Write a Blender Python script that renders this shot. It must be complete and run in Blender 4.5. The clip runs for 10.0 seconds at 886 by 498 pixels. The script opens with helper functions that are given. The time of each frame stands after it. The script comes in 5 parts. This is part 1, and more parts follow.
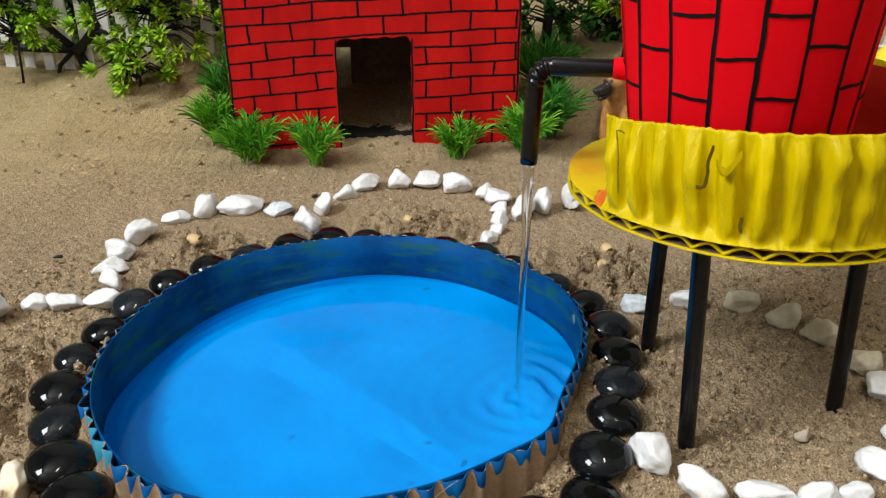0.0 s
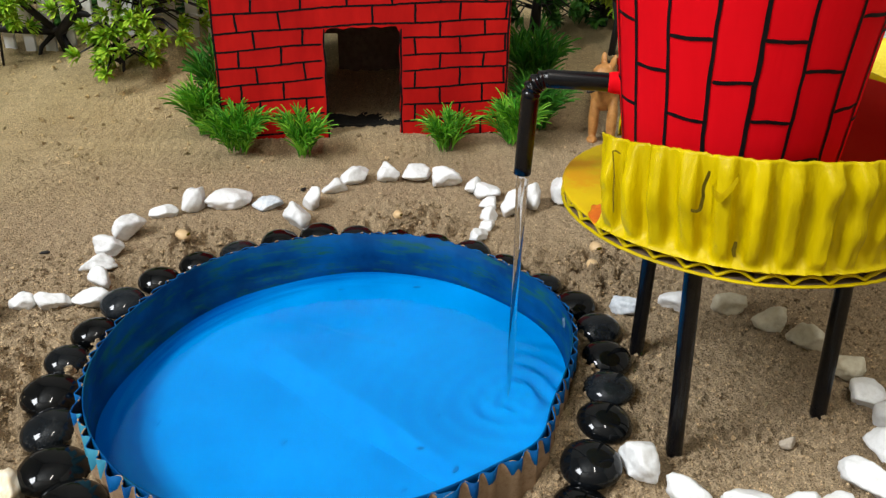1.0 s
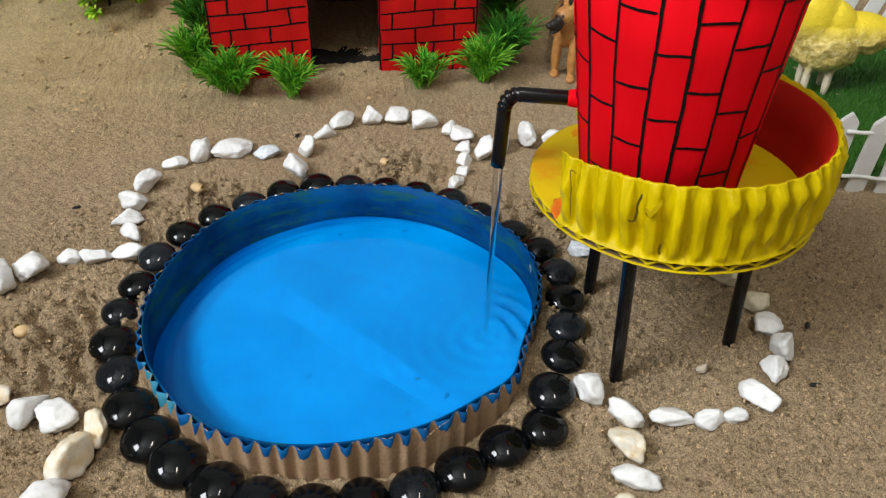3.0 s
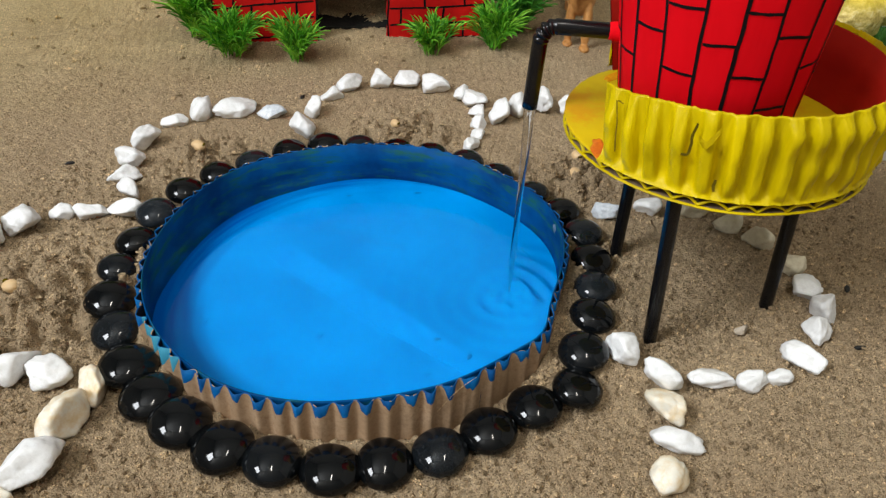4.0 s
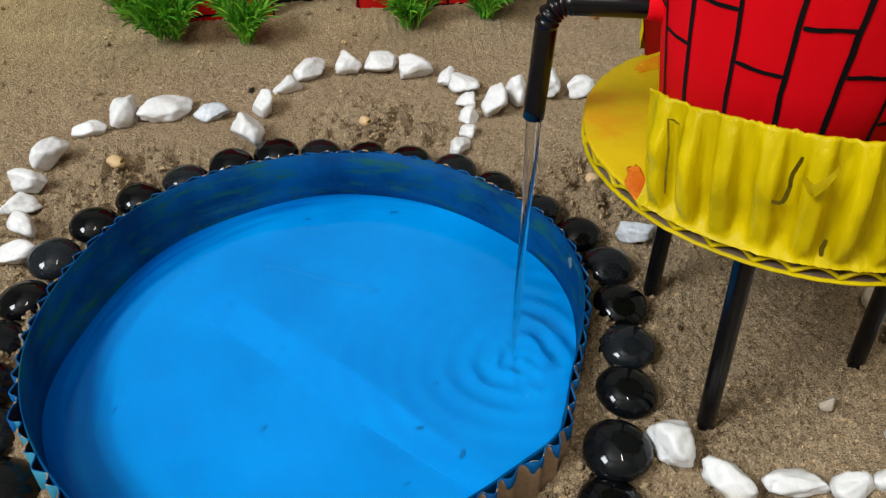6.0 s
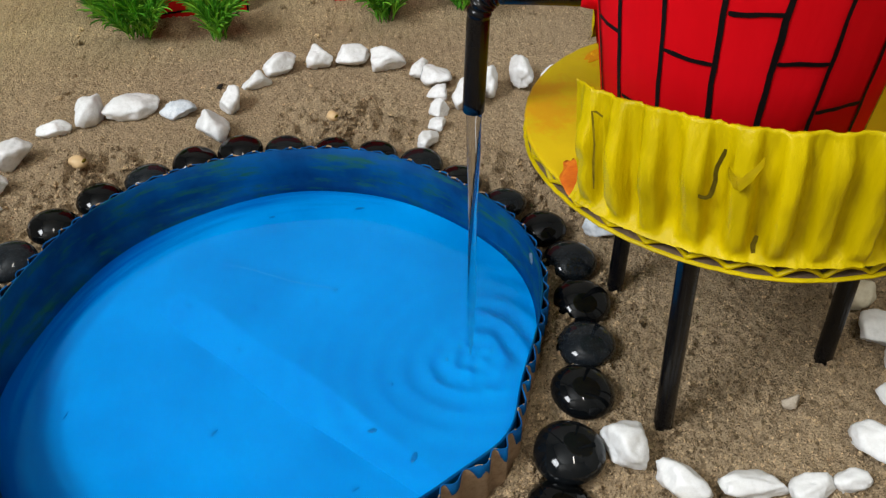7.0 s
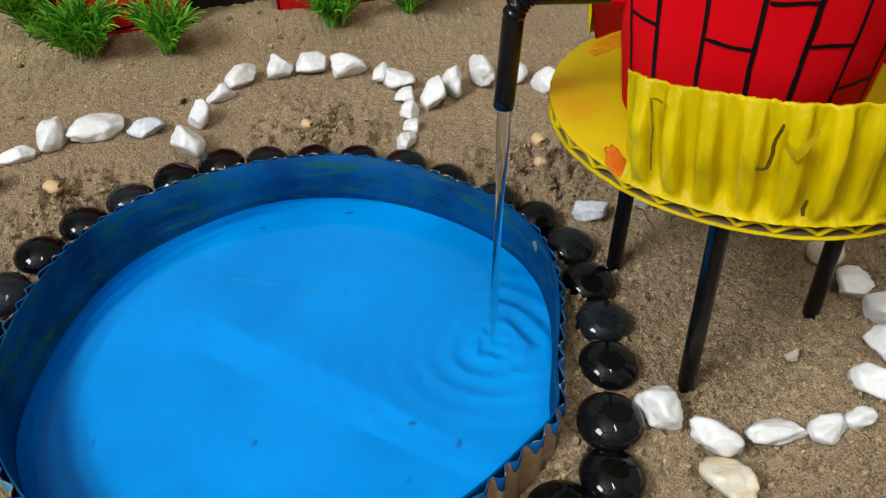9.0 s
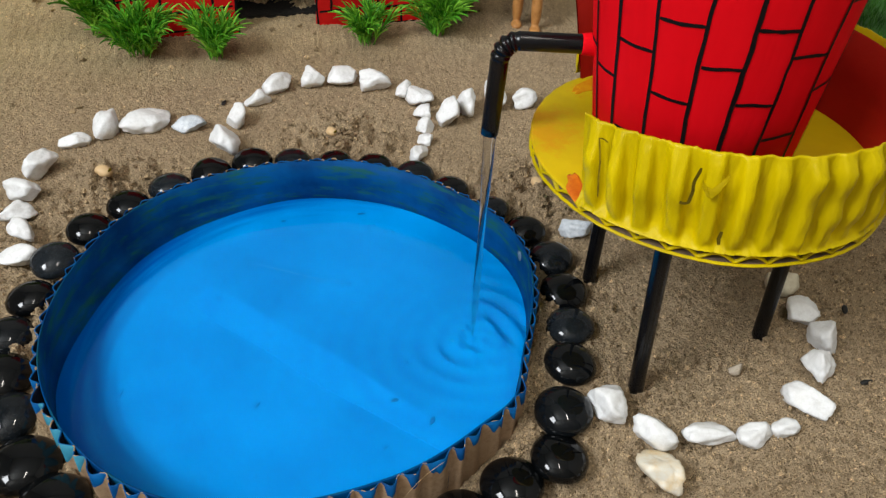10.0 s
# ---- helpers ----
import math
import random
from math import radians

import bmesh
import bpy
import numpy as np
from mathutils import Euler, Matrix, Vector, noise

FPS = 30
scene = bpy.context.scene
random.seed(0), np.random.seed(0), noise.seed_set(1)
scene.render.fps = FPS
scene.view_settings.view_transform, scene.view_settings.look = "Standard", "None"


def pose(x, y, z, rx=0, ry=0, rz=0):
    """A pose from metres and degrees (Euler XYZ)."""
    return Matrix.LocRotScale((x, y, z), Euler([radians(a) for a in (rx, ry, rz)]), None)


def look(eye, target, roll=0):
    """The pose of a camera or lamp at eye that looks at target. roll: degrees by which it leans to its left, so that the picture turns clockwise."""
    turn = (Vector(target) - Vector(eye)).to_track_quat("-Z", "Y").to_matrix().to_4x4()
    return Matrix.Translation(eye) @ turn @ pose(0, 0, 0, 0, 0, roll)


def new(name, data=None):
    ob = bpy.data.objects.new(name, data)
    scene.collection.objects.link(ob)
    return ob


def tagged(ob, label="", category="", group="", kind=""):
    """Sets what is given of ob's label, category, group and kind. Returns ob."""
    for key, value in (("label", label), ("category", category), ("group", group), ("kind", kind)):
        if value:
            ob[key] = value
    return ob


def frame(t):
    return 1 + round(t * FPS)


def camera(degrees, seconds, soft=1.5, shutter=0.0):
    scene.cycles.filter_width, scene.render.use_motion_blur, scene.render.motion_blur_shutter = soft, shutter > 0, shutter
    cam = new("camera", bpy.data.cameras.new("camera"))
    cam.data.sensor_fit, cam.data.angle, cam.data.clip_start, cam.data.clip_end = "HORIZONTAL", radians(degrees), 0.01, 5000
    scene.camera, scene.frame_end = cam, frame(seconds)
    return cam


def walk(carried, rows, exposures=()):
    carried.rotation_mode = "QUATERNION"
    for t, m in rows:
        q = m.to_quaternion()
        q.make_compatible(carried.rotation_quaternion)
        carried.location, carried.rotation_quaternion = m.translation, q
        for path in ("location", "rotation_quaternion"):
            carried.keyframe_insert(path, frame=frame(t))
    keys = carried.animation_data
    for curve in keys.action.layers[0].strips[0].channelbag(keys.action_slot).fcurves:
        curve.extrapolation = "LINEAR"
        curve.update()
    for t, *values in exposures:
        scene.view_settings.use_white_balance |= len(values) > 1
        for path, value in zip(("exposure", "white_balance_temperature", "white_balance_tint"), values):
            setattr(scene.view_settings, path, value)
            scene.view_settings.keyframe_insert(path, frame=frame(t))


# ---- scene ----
cam = camera(57.7, 10.0, soft=1.3)
# seconds, then the place in metres and the turn in degrees
ROWS = [
    (0, 0.00044, -0.00019, 0.13778, 65.144, 0.033, 0.041),
    (0.5, 0.00104, -0.00057, 0.13927, 64.697, -0.346, -0.212),
    (1, -0.00273, 0.00368, 0.14745, 63.155, -0.802, -0.968),
    (1.5, -0.00638, 0.00635, 0.1689, 60.707, -1.279, -2.056),
    (2, -0.01418, -0.00859, 0.19444, 57.499, -1.257, -3.133),
    (2.5, -0.01294, -0.02002, 0.2051, 54.694, -1.13, -3.785),
    (2.7, -0.01242, -0.02149, 0.20507, 53.458, -0.925, -3.828),
    (3.8, -0.02363, -0.02592, 0.18819, 53.914, -2.585, -3.979),
    (4, -0.02599, -0.01857, 0.17806, 53.995, -2.412, -4.393),
    (4.5, -0.02264, 0.01314, 0.16281, 53.779, -2.495, -5.125),
    (5, -0.01394, 0.03079, 0.15986, 52.959, -1.788, -5.583),
    (5.5, -0.01222, 0.04549, 0.16002, 51.341, -1.045, -5.786),
    (5.7, -0.01506, 0.04965, 0.15827, 51.333, -0.889, -5.646),
    (6.8, 0.0039, 0.0597, 0.1545, 50.049, 0.548, -4.828),
    (7, 0.00483, 0.05814, 0.15399, 50.453, 0.835, -5.1),
    (7.5, -0.00187, 0.05693, 0.15826, 50.416, 1.438, -6.967),
    (8, -0.01368, 0.06005, 0.16349, 50.297, 1.328, -10.375),
    (8.5, -0.02355, 0.05961, 0.16093, 50.435, 0.826, -12.868),
    (9, -0.02883, 0.05594, 0.15743, 50.642, -0.243, -13.835),
    (9.5, -0.02605, 0.04361, 0.16306, 51.038, -1.425, -12.194),
    (10, -0.02281, 0.02883, 0.17629, 51.126, -2.364, -9.215),
]
walk(cam, [(t, pose(*place)) for t, *place in ROWS],
     exposures=((0.0, 0.0), (1.0, 0.0), (2.5, -0.14), (4.0, -0.12), (5.0, -0.18), (7.0, -0.27), (10.0, -0.23)))

# ---- light: a bright window behind the table on one side, and a ceiling tube ----
world = bpy.data.worlds.new("room_air")
scene.world = world
world.use_nodes = True
world.node_tree.nodes["Background"].inputs["Color"].default_value = (0.9, 0.95, 1.0, 1)
world.node_tree.nodes["Background"].inputs["Strength"].default_value = 0.25


def area_lamp(name, eye, target, sx, sy, watts, color):
    data = bpy.data.lights.new(name, "AREA")
    data.shape, data.size, data.size_y, data.energy, data.color = "RECTANGLE", sx, sy, watts, color
    ob = new(name, data)
    ob.matrix_world = look(eye, target)
    return ob


area_lamp("window_light", (-1.296, -0.48, 1.46), (0.0, -0.48, 1.46), 0.74, 0.84, 65.0, (0.92, 0.96, 1.0))
area_lamp("ceiling_tube_light", (0.20, -0.55, 2.105), (0.20, -0.545, 0.0), 0.06, 0.78, 12.0, (1.0, 0.95, 0.85))
scene.view_settings.exposure = 0.0


# ---- materials ----
def mat(name, rough=0.6, metal=0.0, spec=0.5):
    m = bpy.data.materials.new(name)
    m.use_nodes = True
    b = m.node_tree.nodes["Principled BSDF"]
    b.inputs["Roughness"].default_value = rough
    b.inputs["Metallic"].default_value = metal
    b.inputs["Specular IOR Level"].default_value = spec
    return m, m.node_tree, b


def node(nt, kind, **values):
    n = nt.nodes.new(kind)
    for key, value in values.items():
        n.inputs[key.replace("_", " ")].default_value = value
    return n


def coords(nt):
    return nt.nodes.new("ShaderNodeTexCoord").outputs["Object"]


def noise_tex(nt, scale, detail=4.0, rough=0.6, vec=None):
    n = node(nt, "ShaderNodeTexNoise", Scale=scale, Detail=detail, Roughness=rough)
    nt.links.new(vec or coords(nt), n.inputs["Vector"])
    return n.outputs["Fac"]


def ramp(nt, fac, *stops):
    n = nt.nodes.new("ShaderNodeValToRGB")
    el = n.color_ramp.elements
    while len(el) < len(stops):
        el.new(0.5)
    for e, (at, c) in zip(el, stops):
        e.position, e.color = at, (*c, 1) if len(c) == 3 else c
    nt.links.new(fac, n.inputs["Fac"])
    return n.outputs["Color"]


def mixc(nt, fac, a, b, mode="MIX"):
    n = nt.nodes.new("ShaderNodeMix")
    n.data_type, n.blend_type = "RGBA", mode
    for sock, v in ((n.inputs[0], fac), (n.inputs[6], a), (n.inputs[7], b)):
        if isinstance(v, (int, float)):
            sock.default_value = v
        elif isinstance(v, tuple):
            sock.default_value = (*v, 1)
        else:
            nt.links.new(v, sock)
    return n.outputs[2]


def bump(nt, b, height, strength=0.5, dist=0.001):
    n = node(nt, "ShaderNodeBump", Strength=strength, Distance=dist)
    nt.links.new(height, n.inputs["Height"])
    nt.links.new(n.outputs["Normal"], b.inputs["Normal"])


def grainy(name, c1, c2, c3, s1, s2, rough=0.6, bumps=0.3, dist=0.0005, spec=0.5):
    """Two scales of colour variation and a fine relief."""
    m, nt, b = mat(name, rough, spec=spec)
    big = ramp(nt, noise_tex(nt, s1, 3), (0.35, c1), (0.65, c2))
    fine = noise_tex(nt, s2, 5, 0.7)
    mask = ramp(nt, fine, (0.42, (0, 0, 0)), (0.68, (1, 1, 1)))
    nt.links.new(mixc(nt, mask, big, c3), b.inputs["Base Color"])
    bump(nt, b, fine, bumps, dist)
    return m


def sand_material(name, crumbs=False):
    """Damp sand, paler and yellower towards the back and the left."""
    m, nt, b = mat(name, 0.95, spec=0.15)
    damp = ramp(nt, noise_tex(nt, 14, 4), (0.3, (0.393, 0.286, 0.174)), (0.7, (0.484, 0.364, 0.229)))
    back_tone = ramp(nt, noise_tex(nt, 22, 4), (0.3, (0.50, 0.38, 0.195)), (0.7, (0.60, 0.465, 0.255)))
    sep = nt.nodes.new("ShaderNodeSeparateXYZ")
    nt.links.new(coords(nt), sep.inputs[0])
    edge = nt.nodes.new("ShaderNodeMath")
    edge.operation = "MULTIPLY_ADD"
    nt.links.new(noise_tex(nt, 9, 4), edge.inputs[0])
    edge.inputs[1].default_value = 0.16
    away = nt.nodes.new("ShaderNodeMath")
    away.operation = "MULTIPLY_ADD"
    nt.links.new(sep.outputs["X"], away.inputs[0])
    away.inputs[1].default_value = -0.35
    nt.links.new(sep.outputs["Y"], away.inputs[2])
    nt.links.new(away.outputs[0], edge.inputs[2])
    big = mixc(nt, ramp(nt, edge.outputs[0], (0.455, (0, 0, 0)), (0.61, (1, 1, 1))), damp, back_tone)
    mid = ramp(nt, noise_tex(nt, 330, 5, 0.75), (0.30, (0.74, 0.72, 0.69)), (0.48, (0.97, 0.97, 0.97)), (0.72, (1.1, 1.1, 1.08)))
    c = mixc(nt, 0.8, big, mid, "MULTIPLY")
    v = node(nt, "ShaderNodeTexVoronoi", Scale=2500.0)
    nt.links.new(coords(nt), v.inputs["Vector"])
    grain = ramp(nt, v.outputs["Color"], (0.0, (0.30, 0.28, 0.26)), (0.25, (0.92, 0.92, 0.92)), (0.76, (1.1, 1.1, 1.1)), (1.0, (2.1, 2.06, 1.95)))
    c = mixc(nt, 1.0, c, grain, "MULTIPLY")
    pits = ramp(nt, noise_tex(nt, 1100, 3, 0.6), (0.32, (0.42, 0.40, 0.37)), (0.42, (1, 1, 1)), (0.62, (1.0, 1.0, 1.0)), (0.72, (1.3, 1.28, 1.2)))
    c = mixc(nt, 1.0, c, pits, "MULTIPLY")
    if crumbs:
        g = nt.nodes.new("ShaderNodeNewGeometry")
        c = mixc(nt, 1.0, c, ramp(nt, g.outputs["Random Per Island"], (0.0, (0.62, 0.60, 0.57)), (0.5, (1.0, 1.0, 1.0)), (1.0, (1.5, 1.48, 1.42))), "MULTIPLY")
    nt.links.new(c, b.inputs["Base Color"])
    h = nt.nodes.new("ShaderNodeMath")
    h.operation = "ADD"
    nt.links.new(noise_tex(nt, 1500, 4, 0.75), h.inputs[0])
    nt.links.new(noise_tex(nt, 560, 5, 0.75), h.inputs[1])
    crumb = node(nt, "ShaderNodeTexVoronoi", Scale=1350.0)
    nt.links.new(coords(nt), crumb.inputs["Vector"])
    lump = nt.nodes.new("ShaderNodeMath")
    lump.operation = "MULTIPLY_ADD"
    nt.links.new(crumb.outputs["Distance"], lump.inputs[0])
    lump.inputs[1].default_value = -0.8
    nt.links.new(h.outputs[0], lump.inputs[2])
    bump(nt, b, lump.outputs[0], 0.9, 0.0011)
    return m


def paper_paint(name, c1, c2, streak=(1, 1, 0.15), rough=0.45, s=60, bumps=0.15, spec=0.3):
    """Brushed poster paint: streaks along one axis, uneven cover."""
    m, nt, b = mat(name, rough, spec=spec)
    mp = nt.nodes.new("ShaderNodeMapping")
    mp.inputs["Scale"].default_value = streak
    nt.links.new(coords(nt), mp.inputs["Vector"])
    f = noise_tex(nt, s, 5, 0.6, mp.outputs["Vector"])
    nt.links.new(ramp(nt, f, (0.3, c1), (0.7, c2)), b.inputs["Base Color"])
    bump(nt, b, noise_tex(nt, s * 12, 4, 0.6, mp.outputs["Vector"]), bumps, 0.0006)
    return m


def pool_paint(name, c1, c2, c3, rough=0.5, spec=0.2):
    m, nt, b = mat(name, rough, spec=spec)
    mp = nt.nodes.new("ShaderNodeMapping")
    mp.inputs["Scale"].default_value = (1, 1, 5)
    nt.links.new(coords(nt), mp.inputs["Vector"])
    base = ramp(nt, noise_tex(nt, 35, 4), (0.35, c1), (0.65, c2))
    st = ramp(nt, noise_tex(nt, 70, 5, 0.7, mp.outputs["Vector"]), (0.50, (0, 0, 0)), (0.66, (1, 1, 1)))
    nt.links.new(mixc(nt, st, base, c3), b.inputs["Base Color"])
    bump(nt, b, noise_tex(nt, 300, 4, 0.6, mp.outputs["Vector"]), 0.2, 0.0005)
    return m


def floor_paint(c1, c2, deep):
    """Bright blue, with a deeper first coat in brush strokes along the wall; its left band also paints in the wall's
    shade.
    """
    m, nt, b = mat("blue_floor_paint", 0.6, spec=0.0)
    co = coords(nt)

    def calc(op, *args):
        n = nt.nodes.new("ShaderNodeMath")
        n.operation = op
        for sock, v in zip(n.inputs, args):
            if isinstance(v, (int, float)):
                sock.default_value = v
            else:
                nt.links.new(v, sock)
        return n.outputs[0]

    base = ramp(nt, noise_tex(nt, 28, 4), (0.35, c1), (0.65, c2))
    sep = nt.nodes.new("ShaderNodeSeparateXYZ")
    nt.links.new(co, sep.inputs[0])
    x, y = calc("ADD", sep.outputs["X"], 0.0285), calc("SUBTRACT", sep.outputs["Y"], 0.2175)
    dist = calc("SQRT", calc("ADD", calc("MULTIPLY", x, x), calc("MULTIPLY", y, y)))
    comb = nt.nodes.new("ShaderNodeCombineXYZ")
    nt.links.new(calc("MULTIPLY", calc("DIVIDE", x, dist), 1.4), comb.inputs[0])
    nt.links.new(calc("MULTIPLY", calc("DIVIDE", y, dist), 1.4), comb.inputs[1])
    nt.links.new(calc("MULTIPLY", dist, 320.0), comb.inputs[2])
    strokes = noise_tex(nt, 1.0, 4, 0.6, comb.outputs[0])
    # widens the band on the left, where wall shade is painted in
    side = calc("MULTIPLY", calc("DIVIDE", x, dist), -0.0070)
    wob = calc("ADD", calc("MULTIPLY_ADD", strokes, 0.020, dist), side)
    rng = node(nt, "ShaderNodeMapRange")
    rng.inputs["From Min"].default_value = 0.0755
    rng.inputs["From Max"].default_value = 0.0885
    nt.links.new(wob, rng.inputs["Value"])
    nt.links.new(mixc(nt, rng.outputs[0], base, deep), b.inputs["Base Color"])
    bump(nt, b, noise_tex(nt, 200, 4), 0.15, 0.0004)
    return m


def water_material():
    """A clear film: straight through, with a mirror gloss that grows at low angles."""
    m = bpy.data.materials.new("clear_water")
    m.use_nodes = True
    nt = m.node_tree
    nt.nodes.clear()
    out = nt.nodes.new("ShaderNodeOutputMaterial")
    clear = nt.nodes.new("ShaderNodeBsdfTransparent")
    clear.inputs["Color"].default_value = (0.97, 0.99, 1.0, 1)
    gloss = nt.nodes.new("ShaderNodeBsdfGlossy")
    gloss.inputs["Roughness"].default_value = 0.03
    fr = node(nt, "ShaderNodeFresnel", IOR=1.33)
    mix = nt.nodes.new("ShaderNodeMixShader")
    nt.links.new(fr.outputs[0], mix.inputs[0])
    nt.links.new(clear.outputs[0], mix.inputs[1])
    nt.links.new(gloss.outputs[0], mix.inputs[2])
    nt.links.new(mix.outputs[0], out.inputs["Surface"])
    return m


def glass_material():
    m, nt, b = mat("falling_water", 0.02)
    b.inputs["Transmission Weight"].default_value = 1.0
    b.inputs["IOR"].default_value = 1.33
    return m


def plastic(name, c, rough=0.3, var=0.25, spec=0.5):
    m, nt, b = mat(name, rough, spec=spec)
    d = tuple(v * (1 - var) for v in c)
    nt.links.new(ramp(nt, noise_tex(nt, 120, 4), (0.3, d), (0.7, c)), b.inputs["Base Color"])
    bump(nt, b, noise_tex(nt, 500, 3), 0.08, 0.0004)
    return m


def leaf_material(name, c1, c2, c3):
    m, nt, b = mat(name, 0.55, spec=0.3)
    g = nt.nodes.new("ShaderNodeNewGeometry")
    nt.links.new(ramp(nt, g.outputs["Random Per Island"], (0.0, c1), (0.5, c2), (1.0, c3)), b.inputs["Base Color"])
    return m


SAND, SAND_CRUMBS = sand_material("sand"), sand_material("sand_crumb", True)
GLASS_BLACK, _nt, _b = mat("black_glass", 0.08, spec=0.34)
_info = _nt.nodes.new("ShaderNodeObjectInfo")
_dust = ramp(_nt, noise_tex(_nt, 11, 6, 0.85), (0.50, (0.004, 0.005, 0.006)), (0.66, (0.010, 0.012, 0.014)), (0.80, (0.09, 0.10, 0.10)))
_some = ramp(_nt, _info.outputs["Random"], (0.55, (0.5, 0.5, 0.5)), (0.95, (2.6, 2.7, 2.8)))
_nt.links.new(mixc(_nt, 1.0, _dust, _some, "MULTIPLY"), _b.inputs["Base Color"])
_nt.links.new(ramp(_nt, noise_tex(_nt, 2.2, 5, 0.7), (0.45, (0.04, 0.04, 0.04)), (0.75, (0.18, 0.18, 0.18))), _b.inputs["Roughness"])
STONE = grainy("white_quartz", (0.80, 0.80, 0.79), (0.86, 0.87, 0.88), (0.72, 0.72, 0.71), 70, 500, 0.45, 0.25, 0.0006)
STONE_WARM = grainy("stained_quartz", (0.80, 0.75, 0.62), (0.84, 0.81, 0.74), (0.72, 0.53, 0.26), 60, 140, 0.5, 0.25, 0.0006)
STONE_GREY = grainy("grey_quartz", (0.62, 0.66, 0.70), (0.74, 0.77, 0.80), (0.35, 0.40, 0.46), 80, 260, 0.4, 0.3, 0.0006)
STONE_CREAM = grainy("cream_pebble", (0.66, 0.60, 0.44), (0.74, 0.69, 0.54), (0.58, 0.51, 0.36), 70, 400, 0.55, 0.25, 0.0006)
STONE_TAN = grainy("tan_pebble", (0.44, 0.37, 0.29), (0.55, 0.48, 0.39), (0.40, 0.33, 0.25), 200, 900, 0.35, 0.25, 0.0006)
NUT = plastic("nut_shell", (0.75, 0.52, 0.27), 0.5)
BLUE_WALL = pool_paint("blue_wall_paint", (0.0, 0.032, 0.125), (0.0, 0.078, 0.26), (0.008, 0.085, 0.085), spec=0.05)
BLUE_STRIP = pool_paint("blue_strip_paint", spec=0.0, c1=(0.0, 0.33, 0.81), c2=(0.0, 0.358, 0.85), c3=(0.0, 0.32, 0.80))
BLUE_RIDGE = plastic("pale_blue_ridge", (0.02, 0.39, 0.86), 0.6, spec=0.1)
SPECK_AND_SHADOW = plastic("speck_and_shadow_blue", (0.0, 0.20, 0.56), 0.6, spec=0.1)
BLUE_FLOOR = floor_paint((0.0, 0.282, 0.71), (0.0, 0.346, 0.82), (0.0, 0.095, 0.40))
KRAFT = grainy("kraft_flutes", (0.36, 0.235, 0.135), (0.44, 0.30, 0.185), (0.30, 0.19, 0.11), 90, 700, 0.85, 0.25, 0.0004, 0.2)
BLUE_EDGE = paper_paint("blue_edge_paint", (0.0, 0.045, 0.17), (0.0, 0.12, 0.36), (1, 1, 0.4), 0.6, 160, spec=0.15)
WORN = grainy("worn_paint", (0.10, 0.17, 0.24), (0.16, 0.22, 0.27), (0.06, 0.13, 0.22), 300, 900, 0.8, spec=0.1)
# near-black that paints in the shade deep inside the flutes
FLUTE_SHADE = grainy("flute_shade", (0.012, 0.018, 0.035), (0.03, 0.03, 0.035), (0.008, 0.012, 0.03), 200, 900, 0.9, spec=0.05)
CYAN_EDGE = paper_paint("thin_cyan_paint", (0.02, 0.17, 0.27), (0.05, 0.27, 0.38), (1, 1, 0.4), 0.6, 160, spec=0.15)
WATER, FALLING = water_material(), glass_material()
RED_CUP = paper_paint("red_cup_paint", (0.69, 0.003, 0.008), (0.85, 0.005, 0.013), (1, 1, 0.12), 0.7, spec=0.04)
RED_HOUSE = paper_paint("red_house_paint", (0.40, 0.006, 0.006), (0.62, 0.012, 0.009), (1, 1, 0.35), 0.6, spec=0.1)
RED_INSIDE = paper_paint("red_tray_paint", (0.30, 0.007, 0.004), (0.42, 0.015, 0.006), (0.4, 0.4, 1), 0.6, spec=0.1)
MARKER = plastic("black_marker", (0.006, 0.006, 0.007), 0.6, spec=0.12)
YELLOW = paper_paint("yellow_paint", (0.43, 0.322, 0.0), (0.73, 0.552, 0.0), (1, 1, 0.3), 0.40, 75, 0.35, 0.16)
YELLOW_FLOOR = pool_paint("yellow_tray_paint", (0.52, 0.36, 0.002), (0.62, 0.45, 0.003), (0.60, 0.31, 0.004))
ORANGE_THIN = grainy("thin_orange_wash", (0.62, 0.24, 0.006), (0.64, 0.30, 0.006), (0.60, 0.19, 0.006), 120, 600, 0.5, 0.15, spec=0.1)
ORANGE = grainy("orange_smear", (0.74, 0.17, 0.008), (0.80, 0.24, 0.010), (0.66, 0.12, 0.006), 180, 700, 0.45, 0.2)
BROWN_CORE = grainy("cardboard_core", (0.15, 0.095, 0.055), (0.22, 0.145, 0.09), (0.11, 0.07, 0.045), 150, 700, 0.85)
# dark olive that paints the soft shadow line of a crease
CREASE_SHADE = grainy("crease_shade", (0.16, 0.11, 0.006), (0.24, 0.17, 0.006), (0.10, 0.07, 0.005), 150, 700, 0.8, spec=0.05)
# brown for the shadow in the tears and in the seed hollows
OPENING_SHADE = grainy("opening_shade", (0.10, 0.072, 0.006), (0.16, 0.115, 0.010), (0.06, 0.042, 0.005), 150, 700, 0.95, spec=0.0)
BLACK_STRAW = plastic("black_straw", (0.005, 0.005, 0.006), 0.24, spec=0.34)
WHITE_PLASTIC = plastic("white_fence_plastic", (0.78, 0.78, 0.76), 0.4, 0.12)
CUP_WHITE = plastic("white_cup_paper", (0.80, 0.80, 0.79), 0.5, 0.05)
TUFT = leaf_material("tuft_green", (0.045, 0.23, 0.015), (0.11, 0.42, 0.022), (0.30, 0.62, 0.05))
TUFT_DARK = leaf_material("dark_tuft_green", (0.025, 0.15, 0.02), (0.05, 0.25, 0.025), (0.11, 0.36, 0.03))
